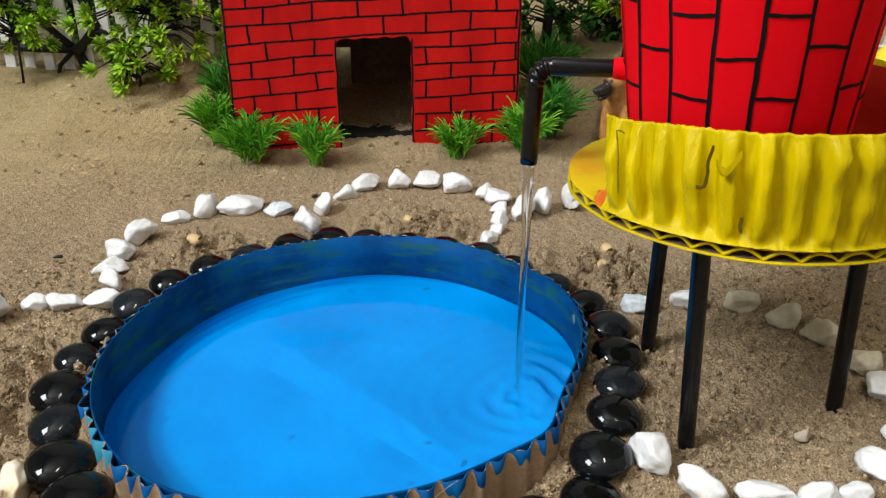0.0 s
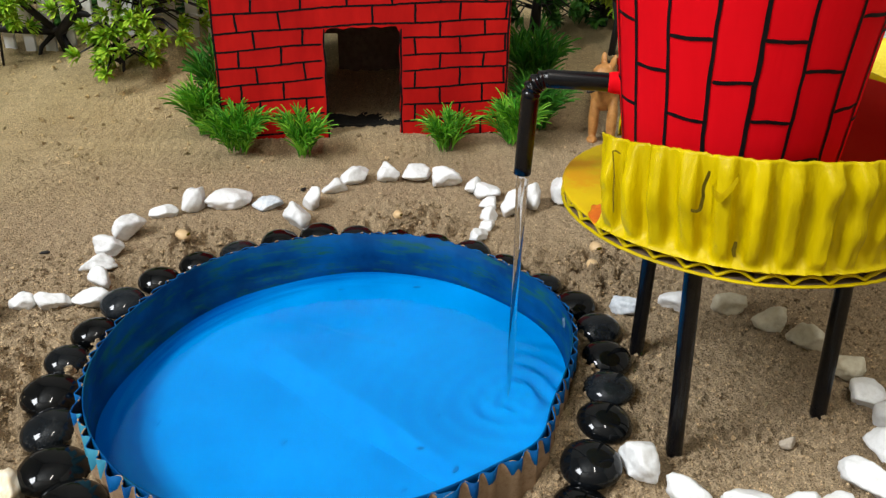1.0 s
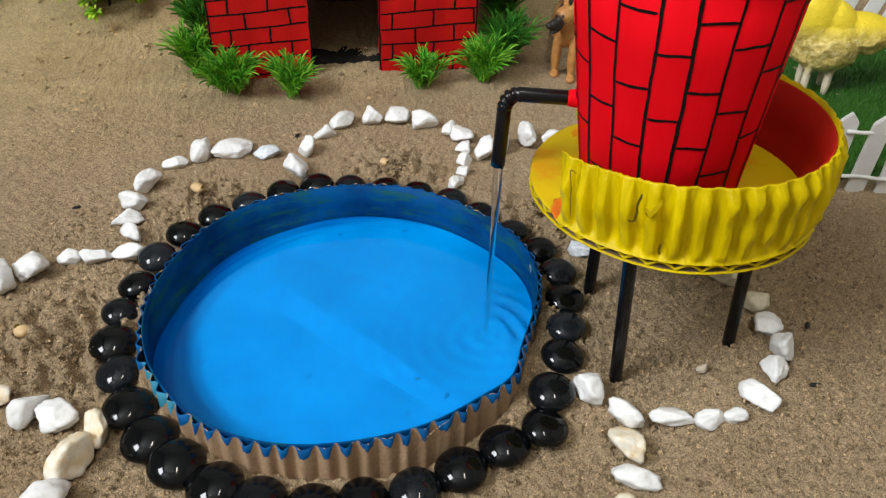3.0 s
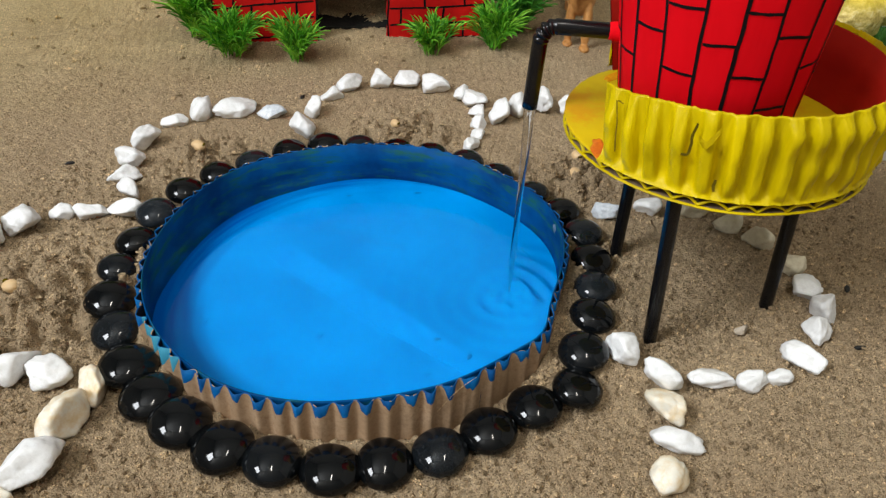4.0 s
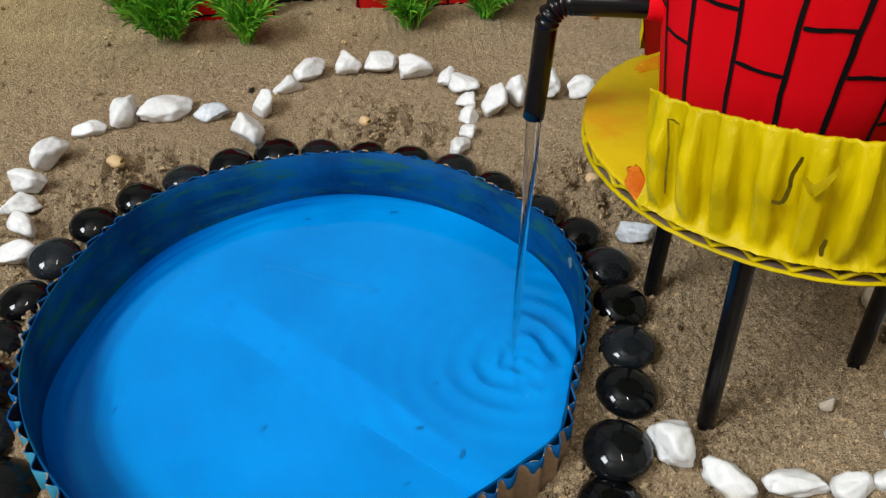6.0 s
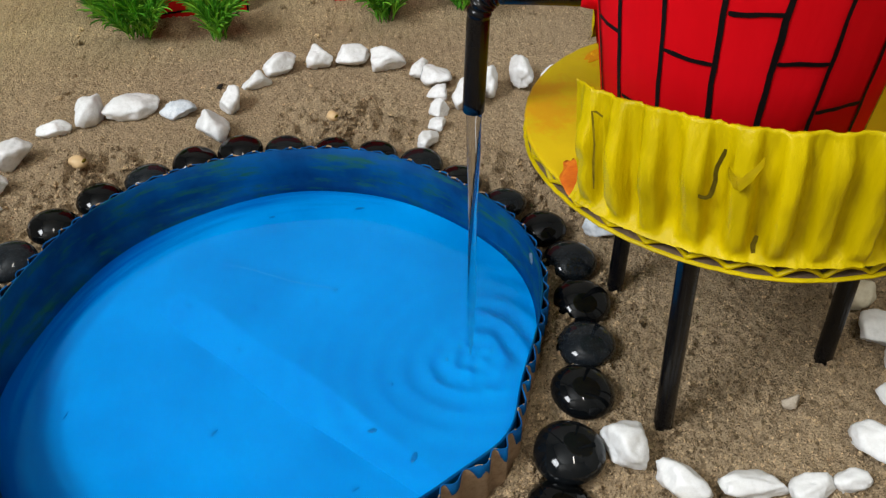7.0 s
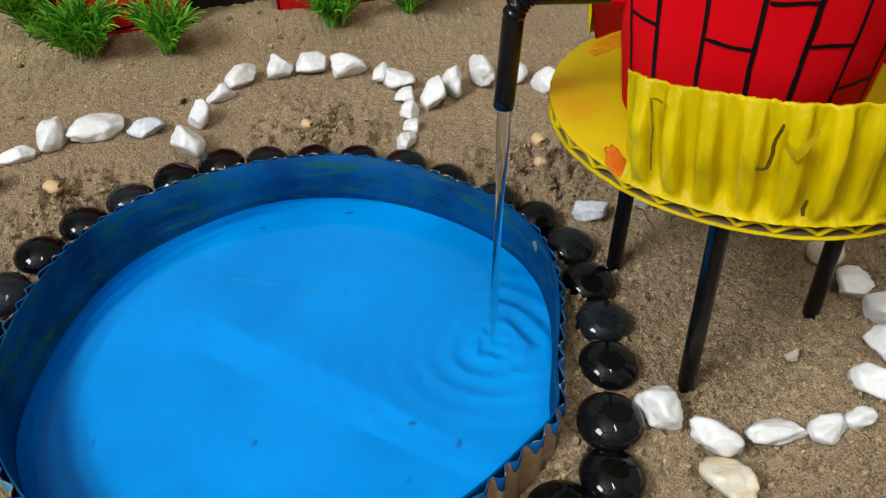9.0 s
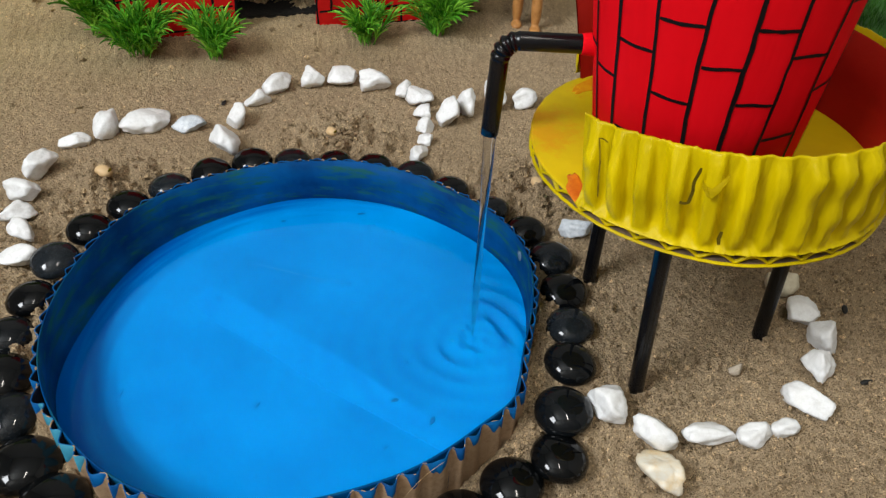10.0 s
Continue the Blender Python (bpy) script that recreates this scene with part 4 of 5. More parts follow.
def house():
    base = thing("toy_house", "red cardboard toy house with drawn bricks and an open doorway", "toy house", HOUSE)
    w, d, h, th = 0.1525, 0.085, 0.104, 0.003
    dl, dr, dh, sill = 0.0565, 0.0950, 0.0615, -0.004
    bm = bmesh.new()
    outline = [(0, sill), (dl + 0.001, sill)]
    for i in range(12):
        outline.append((dl + 0.0005 * math.sin(i * 1.9) - 0.0008 * i / 11, dh * (i + 0.5) / 12))
    outline.append((dl + 0.001, dh - 0.0006))
    for i in range(10):
        u = (i + 0.5) / 10
        outline.append((dl + (dr - dl) * u, dh + 0.0006 * math.sin(i * 2.4) + 0.0012 * u))
    for i in range(12):
        outline.append((dr + 0.0004 * math.sin(i * 2.2), dh * (11.5 - i) / 12 + 0.001))
    outline += [(dr + 0.001, sill), (w, sill), (w, h), (0, h)]
    front = [bm.verts.new((x, 0, z)) for x, z in outline]
    back = [bm.verts.new((x, th, z)) for x, z in outline]
    bm.faces.new(front)
    bm.faces.new(back[::-1])
    for i in range(len(outline)):
        j = (i + 1) % len(outline)
        bm.faces.new((front[j], front[i], back[i], back[j]))
    bmesh.ops.recalc_face_normals(bm, faces=bm.faces[:])
    bmesh.ops.triangulate(bm, faces=bm.faces[:])
    wall = part("front_wall", bm, RED_HOUSE, base, "red painted front wall with marker brick lines", smooth=False)
    for x0 in (0.0, w - th):
        bm = bmesh.new()
        box(bm, x0, th, sill, x0 + th, d - th, h)
        part("side_wall", bm, RED_HOUSE, base, smooth=False)
    bm = bmesh.new()
    wx0, wx1, wz0, wz1 = 0.028, 0.060, 0.006, 0.042
    for b in ((0, sill, wx0, h), (wx1, sill, w, h), (wx0, sill, wx1, wz0), (wx0, wz1, wx1, h)):
        box(bm, b[0], d - th, b[1], b[2], d, b[3])
    part("back_wall", bm, DARK_CARD, base, "bare cardboard back wall with a cut-out window", smooth=False)
    # black sheet that puts the dark shade behind the doorway into colour
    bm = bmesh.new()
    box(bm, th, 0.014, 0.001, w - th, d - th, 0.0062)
    part("house_floor", bm, DOORWAY_SHADE, base, "black sheet painting in the shade inside the house doorway", smooth=False)
    bm = bmesh.new()
    box(bm, -0.004, -0.004, h + 0.0002, w + 0.004, d + 0.004, h + 0.0036)
    part("roof", bm, RED_HOUSE, base, smooth=False)
    # brick lines, drawn freehand and climbing a little
    levels = ((-0.0050, -0.0010, 0.0028, 0.0050), (0.0040, 0.0085, 0.0120, 0.0142), (0.0130, 0.0175, 0.0211, 0.0235), (0.0220, 0.0267, 0.0302, 0.0330), (0.0312, 0.0366, 0.0396, 0.0424), (0.0408, 0.0452, 0.0476, 0.0501),
              (0.0497, 0.0541, 0.0567, 0.0587), (0.0587, 0.0627, 0.0644, 0.0664), (0.0681, 0.0719, 0.0741, 0.0755), (0.0768, 0.0808, 0.0822, 0.0832), (0.0860, 0.0896, 0.0910, 0.0918), (0.0950, 0.0980, 0.0990, 0.1000))

    def free(x, z):
        return 0 <= z <= h and not (dl - 0.0006 < x < dr + 0.0006 and z < dh + 0.0008)

    def height(r, x):
        row = levels[min(r, len(levels) - 1)]
        return float(np.interp(x, (0, dl, dr, w), row)) + (0.0092 if r == len(levels) else 0) + 0.0003 * math.sin(x * 110 + r * 1.7)

    for r in range(len(levels)):
        run = []
        for i in range(121):
            x = w * i / 120
            if free(x, height(r, x)) and i < 120:
                run.append((x, 0, height(r, x)))
            else:
                if len(run) > 3:
                    bm = bmesh.new()
                    ribbon(bm, run, [(0, -1, 0)] * len(run), 0.0010)
                    part("marker_line", bm, MARKER, wall)
                run = []
        for k in range(7):
            x = (0.0115 if r % 2 else 0.0210) + 0.0236 * k - (0.0006 * k if r % 2 else 0.0) + 0.0007 * math.sin(r * 3 + k * 2)
            za, zb = height(r, x), height(r + 1, x)
            if x < w - 0.002 and abs(x - dl) > 0.004 and abs(x - dr) > 0.003 and free(x, za + 0.002) and free(x, zb - 0.001):
                bm = bmesh.new()
                run = [(x + 0.0007 * math.sin(r + x * 300) * (j / 5 - 0.5), 0, za + (zb - za) * j / 5) for j in range(6)]
                ribbon(bm, run, [(0, -1, 0)] * 6, 0.0012)
                part("marker_line", bm, MARKER, wall)
    for x, za, zb in ((dl - 0.0004, 0.0, dh), (dr + 0.0006, 0.0, dh), (w - 0.0008, 0, h), (0.0006, 0, h)):
        bm = bmesh.new()
        run = [(x + 0.0002 * math.sin(k), 0, za + (zb - za) * k / 20) for k in range(21)]
        ribbon(bm, run, [(0, -1, 0)] * 21, 0.0010)
        part("marker_line", bm, MARKER, wall)


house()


# ---- plants ----
def leaf(verts, faces, p, way, up, ln, wd):
    side = way.cross(up).normalized()
    up = side.cross(way).normalized()
    k = len(verts)
    rows = ((0, 0.12, 0), (0.3, 0.75, 0.06), (0.62, 1.0, 0.05), (0.88, 0.55, -0.02), (1.0, 0.05, -0.08))
    for u, q, b in rows:
        c = p + way * (ln * u) + up * (ln * b)
        verts += [tuple(c + side * wd * q * 0.5 + up * ln * 0.05), tuple(c), tuple(c - side * wd * q * 0.5 + up * ln * 0.05)]
    for j in range(4):
        for q in (0, 1):
            a = k + 3 * j + q
            faces.append((a, a + 1, a + 4, a + 3))


def tuft(x, y, r, h, sprays, seed, material, label):
    """A plastic tuft: stems fanning from one foot, each feathered with narrow leaflets."""
    rnd = random.Random(seed)
    verts, faces = [], []
    for s in range(sprays):
        a = 2.4 * s + rnd.uniform(-0.4, 0.4)
        lean = 0.15 + 0.85 * math.sqrt((s + 0.5) / sprays) * rnd.uniform(0.8, 1.0)
        ln = h * rnd.uniform(0.75, 1.05)
        foot = Vector((r * rnd.uniform(-0.25, 0.25), r * rnd.uniform(-0.25, 0.25), -0.002))
        out = Vector((math.cos(a), math.sin(a), 0))

        def along(u):
            return foot + out * (0.85 * r * lean * u ** 1.3) + Vector((0, 0, ln * (u - 0.38 * lean * u * u)))

        for k in range(22):
            u = 0.10 + 0.88 * k / 21
            p, q = along(u), along(u + 0.02)
            grow = (q - p).normalized()
            b = k * 2.4 + rnd.uniform(-0.3, 0.3)
            o = grow.orthogonal().normalized()
            side = o * math.cos(b) + grow.cross(o) * math.sin(b)
            way = (grow * rnd.uniform(0.9, 1.5) + side * (0.50 if k < 21 else 0.1)).normalized()
            leaf(verts, faces, p, way, Vector((0, 0, 1)) + out * 0.2, rnd.uniform(0.0085, 0.0130) * h / 0.03, rnd.uniform(0.0008, 0.0014))
    me = bpy.data.meshes.new("grass_tuft")
    me.from_pydata(verts, [], faces)
    me.materials.append(material)
    ob = new("grass_tuft", me)
    ob.location = (x, y, ground_base(x, y))
    tagged(ob, label, "grass tuft", "tufts round the house")


GREEN_LABEL = "bright green plastic grass tuft against the red house"
for i, (x, y, r, h, b, m) in enumerate(((-0.1005, 0.4050, 0.017, 0.026, 29, TUFT), (-0.0665, 0.3990, 0.0135, 0.026, 20, TUFT), (-0.122, 0.424, 0.015, 0.030, 27, TUFT), (-0.121, 0.452, 0.012, 0.042, 21, TUFT_DARK),
                                       (0.0085, 0.4090, 0.017, 0.024, 18, TUFT), (0.044, 0.414, 0.016, 0.028, 27, TUFT), (0.060, 0.436, 0.015, 0.033, 24, TUFT_DARK), (0.062, 0.480, 0.018, 0.042, 27, TUFT_DARK))):
    tuft(x, y, r, h, b, i, m, GREEN_LABEL if m is TUFT else "dark green plastic grass tuft beside the house")


def bush(x, y, sprigs, seed, material, label, height=0.09, spread=0.05, low=0.0, big=1.0, trunk=0.004):
    rnd = random.Random(seed)
    gz = ground_base(x, y)
    base = thing("model_bush", label, "plant", pose(x, y, gz))
    bm = bmesh.new()
    tube(bm, [(0, 0, -0.006), (0.002, 0.001, height * 0.3), (-0.003, 0.002, height * 0.6), (0.002, 0.0, height)], [trunk, trunk * 0.8, trunk * 0.6, trunk * 0.4], 8)
    part("trunk", bm, STEM, base, "black plastic stem")
    verts, faces = [], []
    for s in range(sprigs):
        a = rnd.uniform(0, 2 * math.pi)
        d = spread * rnd.uniform(0.2, 1.0)
        z = rnd.uniform(low, height)
        tip = Vector((d * math.cos(a), d * math.sin(a), max(z, 0.005)))
        root = Vector((0, 0, min(height * 0.9, z * 0.7 + height * 0.1)))
        mid = root.lerp(tip, 0.5) + Vector((0, 0, 0.006))
        bm = bmesh.new()
        tube(bm, [root, mid, tip], [0.0007, 0.0006, 0.0004], 5)
        part("branch", bm, STEM, base)
        grow = ((tip - mid).normalized() + Vector((0, -0.15, 0.75))).normalized()
        o = grow.orthogonal().normalized()
        o2 = grow.cross(o)
        for ring, (count, spread_out, back) in enumerate(((5, 0.45, 0.0), (8, 1.0, 0.0015), (7, 1.7, 0.0035))):
            for k in range(count):
                b = 2 * math.pi * (k + 0.5 * ring) / count + rnd.uniform(-0.3, 0.3)
                side = o * math.cos(b) + o2 * math.sin(b)
                way = (grow + side * spread_out * rnd.uniform(0.8, 1.2)).normalized()
                leaf(verts, faces, tip - grow * back, way, Vector((0, 0, 1)) + grow * 0.5 + way * 0.01, rnd.uniform(0.0056, 0.0084) * big, rnd.uniform(0.0019, 0.0029) * big)
    me = bpy.data.meshes.new("foliage")
    me.from_pydata(verts, [], faces)
    me.materials.append(material)
    ob = new("foliage", me)
    ob.parent = base
    return base


bush(-0.182, 0.524, 190, 3, LEAF, "light green plastic bush with small leaves", 0.100, 0.056, 0.012, trunk=0.002)
bush(-0.190, 0.497, 26, 4, LEAF, "low light green plastic sprig on the sand", 0.030, 0.026, 0.004, trunk=0.0012)
bush(-0.276, 0.525, 60, 5, LEAF, "light green plastic bush beside the fence", 0.085, 0.028, 0.022, trunk=0.0009)
bush(-0.090, 0.555, 60, 9, LEAF_DARK, "dark green plastic bush behind the house", 0.10, 0.05, 0.02)
# added bush: its dark leaves stand in for the shaded backdrop behind the house
bush(-0.020, 0.545, 120, 27, LEAF_DARK, "dense dark green bush added to darken the view through the house", 0.060, 0.042, 0.002, trunk=0.0015)
bush(0.070, 0.560, 110, 7, LEAF_DARK, "dark green plastic bush behind the house", 0.10, 0.045, 0.004)
bush(0.125, 0.600, 120, 33, LEAF_DARK, "dark green plastic bush behind the dog figure", 0.09, 0.055, 0.002, big=1.3)
bush(0.118, 0.530, 34, 8, LEAF, "light green plastic bush on a thin black stem", 0.075, 0.026, 0.028, trunk=0.0025)
for bx, by, sd in ((-0.36, 0.62, 21), (-0.29, 0.63, 22), (-0.22, 0.62, 23), (-0.15, 0.61, 24)):
    bush(bx, by, 70, sd, LEAF_DARK, "dense dark green plastic bush behind the fence", 0.09, 0.045, 0.004, big=1.5, trunk=0.002)


def fallen_branch():
    base = thing("dead_branch", "black plastic tree trunk with bare roots leaning by the fence", "branch", pose(-0.252, 0.552, ground_base(-0.252, 0.552)))
    for pts, r in ((((0.010, 0, -0.004), (0.004, 0.0, 0.012), (0.02, 0.0, 0.03), (0.008, 0.002, 0.055), (-0.012, 0.0, 0.085)), 0.0045),
                   (((0.018, 0, 0.026), (0.05, 0.004, 0.021), (0.075, 0.004, 0.012)), 0.003),
                   (((0.005, 0, 0.014), (-0.03, 0.004, 0.014), (-0.065, 0.004, 0.016)), 0.0035),
                   (((0.004, 0, 0.012), (-0.03, 0.0, 0.045), (-0.05, 0.0, 0.085)), 0.0028),
                   (((0.0, 0, 0.012), (-0.008, -0.004, 0.004), (-0.010, -0.006, -0.004)), 0.0018),
                   (((0.006, 0, 0.012), (0.012, -0.008, 0.004), (0.014, -0.010, -0.004)), 0.0018)):
        bm = bmesh.new()
        tube(bm, pts, [0.95 * r * (1 - 0.5 * i / len(pts)) for i in range(len(pts))], 8)
        part("limb", bm, STEM, base)


fallen_branch()


# ---- picket fences ----
def picket_mesh(h, w, th):
    bm = bmesh.new()
    out = [(-w / 2, 0), (w / 2, 0), (w / 2, h - w * 0.55), (0, h), (-w / 2, h - w * 0.55)]
    f = [bm.verts.new((x, -th / 2, z)) for x, z in out]
    b = [bm.verts.new((x, th / 2, z)) for x, z in out]
    bm.faces.new(f)
    bm.faces.new(b[::-1])
    for i in range(5):
        j = (i + 1) % 5
        bm.faces.new((f[j], f[i], b[i], b[j]))
    bmesh.ops.recalc_face_normals(bm, faces=bm.faces[:])
    bmesh.ops.bevel(bm, geom=bm.edges[:], offset=th * 0.2, segments=2, affect="EDGES")
    return mesh_of("picket", bm, WHITE_PLASTIC, False)


def fence(start, end, count, h, w, label, lean=0.0):
    s, e = Vector(start), Vector(end)
    way = e - s
    base = thing("picket_fence", label, "fence", pose(s.x, s.y, 0, 0, 0, math.degrees(math.atan2(way.y, way.x))))
    me = picket_mesh(h, w, 0.0022)
    ln = way.length
    zs = []
    for i in range(count):
        p = s.lerp(e, i / (count - 1))
        z = ground_base(p.x, p.y) - 0.003
        zs.append(z)
        ob = new("picket", me)
        ob.parent = base
        ob.matrix_basis = pose(ln * i / (count - 1), 0, z, 2 * math.sin(i * 1.9), lean + 1.5 * math.sin(i * 2.7), 0)
    for k in (0.25, 0.78):
        bm = bmesh.new()
        pts = []
        for i in range(count * 4 - 3):
            q = i / 4
            j = min(int(q), count - 2)
            z = zs[j] + (zs[j + 1] - zs[j]) * (q - j)
            pts.append((ln * q / (count - 1) + math.sin(radians(lean)) * h * k, -0.0016 + 0.0004 * math.cos(2 * math.pi * q), z + h * k + 0.0004 * math.sin(q * 2.1)))
        tube(bm, pts, 0.0010, 8)
        part("rail", bm, WHITE_PLASTIC, base, "round white rail")


fence((-0.37, 0.566), (-0.10, 0.540), 20, 0.065, 0.0078, "cream-white plastic picket fence behind the bushes")
fence((0.198, 0.296), (0.296, 0.280), 8, 0.044, 0.0085, "white plastic picket fence round the turf", 2)
fence((0.215, 0.470), (0.370, 0.440), 12, 0.062, 0.0090, "white plastic picket fence behind the yellow animal figure", 14)


def turf():
    rnd = random.Random(12)
    verts, faces = [], []
    for _ in range(15000):
        x, y = rnd.uniform(0.195, 0.40), rnd.uniform(0.305, 0.455)
        z = ground_base(x, y) + 0.0005
        a, ln = rnd.uniform(0, 6.283), rnd.uniform(0.003, 0.006)
        dx, dy = 0.0003 * math.cos(a), 0.0003 * math.sin(a)
        lx, ly = rnd.gauss(0, 0.0014), rnd.gauss(0, 0.0014)
        k = len(verts)
        verts += [(x - dx, y - dy, z), (x + dx, y + dy, z), (x + lx, y + ly, z + ln)]
        faces.append((k, k + 1, k + 2))
    me = bpy.data.meshes.new("turf_blades")
    me.from_pydata(verts, [], faces)
    me.materials.append(TURF)
    base = thing("turf_mat", "square mat of short green artificial turf", "artificial turf", kind="stuff")
    ob = new("turf_blades", me)
    ob.parent = base
    bm = bmesh.new()
    xs = [0.193 + 0.21 * i / 10 for i in range(11)]
    ys = [0.303 + 0.154 * i / 10 for i in range(11)]
    sheet(bm, [[(x, y, ground_base(x, y) + 0.0016) for y in ys] for x in xs])
    part("backing", bm, TURF, base)


turf()


# ---- figures, each one plain mesh ----
def blob_mesh(bm, lumps):
    for (x, y, z), (rx, ry, rz), (ax, ay, az) in lumps:
        m = pose(x, y, z, ax, ay, az) @ Matrix.Diagonal((rx, ry, rz, 1))
        bmesh.ops.create_icosphere(bm, subdivisions=3, radius=1.0, matrix=m)


def soften(ob, size, rounds):
    """Melt the lumps of a figure into one skin."""
    m = ob.modifiers.new("skin", "REMESH")
    m.mode, m.voxel_size, m.use_smooth_shade = "VOXEL", size, True
    m = ob.modifiers.new("smooth", "SMOOTH")
    m.iterations, m.factor = rounds, 0.5


def near(nt, co, place, r0, r1):
    """One inside a ball, nought outside it, with a soft edge."""
    d = nt.nodes.new("ShaderNodeVectorMath")
    d.operation = "DISTANCE"
    nt.links.new(co, d.inputs[0])
    d.inputs[1].default_value = place
    rng = node(nt, "ShaderNodeMapRange")
    rng.inputs["From Min"].default_value, rng.inputs["From Max"].default_value = r1, r0
    nt.links.new(d.outputs["Value"], rng.inputs["Value"])
    return rng.outputs[0]


def dog_figure():
    m, nt, b = mat("dog_coat", 0.5)
    co = coords(nt)
    coat = ramp(nt, noise_tex(nt, 220, 4, 0.7), (0.3, (0.36, 0.15, 0.035)), (0.65, (0.58, 0.28, 0.085)))
    dark = (0.018, 0.013, 0.011)
    for place, r0, r1 in (((-0.0095, -0.0242, 0.0380), 0.0062, 0.0090), ((-0.002, 0.008, 0.045), 0.0120, 0.0165), ((0.0, 0.030, 0.041), 0.0085, 0.0125), ((0.0035, -0.004, 0.046), 0.0050, 0.0085), ((-0.0042, -0.0244, 0.0440), 0.0009, 0.0016)):
        coat = mixc(nt, near(nt, co, place, r0, r1), coat, dark)
    nt.links.new(coat, b.inputs["Base Color"])
    bump(nt, b, noise_tex(nt, 700, 3), 0.35, 0.0006)
    bm = bmesh.new()
    blob_mesh(bm, (((0, 0.020, 0.030), (0.0085, 0.022, 0.0095), (4, 0, 0)), ((0, -0.004, 0.030), (0.0090, 0.013, 0.0125), (-10, 0, 0)), ((-0.0008, -0.011, 0.036), (0.0066, 0.0085, 0.0105), (35, 0, 0)),
                   ((-0.0020, -0.0175, 0.0425), (0.0062, 0.0072, 0.0060), (0, 0, -48)), ((-0.0083, -0.0231, 0.0388), (0.0032, 0.0064, 0.0030), (10, 0, -48)), ((-0.0072, -0.0222, 0.0352), (0.0026, 0.0052, 0.0018), (22, 0, -48)),
                   ((-0.0120, -0.0264, 0.0386), (0.0019, 0.0021, 0.0019), (0, 0, 0)),
                   ((-0.0029, -0.0136, 0.0490), (0.0014, 0.0022, 0.0052), (-12, 8, 42)), ((0.0022, -0.0195, 0.0492), (0.0014, 0.0022, 0.0052), (12, 8, 42)),
                   ((-0.0055, -0.010, 0.015), (0.0031, 0.0035, 0.0150), (0, 0, 0)), ((0.0048, -0.015, 0.015), (0.0031, 0.0035, 0.0150), (-6, 0, 0)),
                   ((-0.0060, 0.034, 0.022), (0.0040, 0.0070, 0.0100), (15, 0, 0)), ((0.0060, 0.036, 0.022), (0.0040, 0.0070, 0.0100), (15, 0, 0)),
                   ((-0.0060, 0.038, 0.009), (0.0026, 0.0032, 0.0105), (-12, 0, 0)), ((0.0060, 0.041, 0.009), (0.0026, 0.0032, 0.0105), (-12, 0, 0)),
                   ((-0.0055, -0.0125, 0.0020), (0.0032, 0.0050, 0.0022), (0, 0, 0)), ((0.0048, -0.0190, 0.0020), (0.0032, 0.0050, 0.0022), (0, 0, 0)),
                   ((-0.0060, 0.034, 0.0020), (0.0030, 0.0048, 0.0022), (0, 0, 0)), ((0.0060, 0.037, 0.0020), (0.0030, 0.0048, 0.0022), (0, 0, 0)),
                   ((0.002, 0.048, 0.024), (0.0026, 0.0042, 0.0130), (18, 0, 0))))
    ob = solid("dog_figurine", bm, m, "small tan and black plastic dog figure standing on sand", "figurine", pose(0.0958, 0.4355, ground_base(0.1, 0.43) - 0.001, 0, 0, -12) @ Matrix.Diagonal((0.94, 0.94, 0.94, 1)))
    soften(ob, 0.0006, 3)


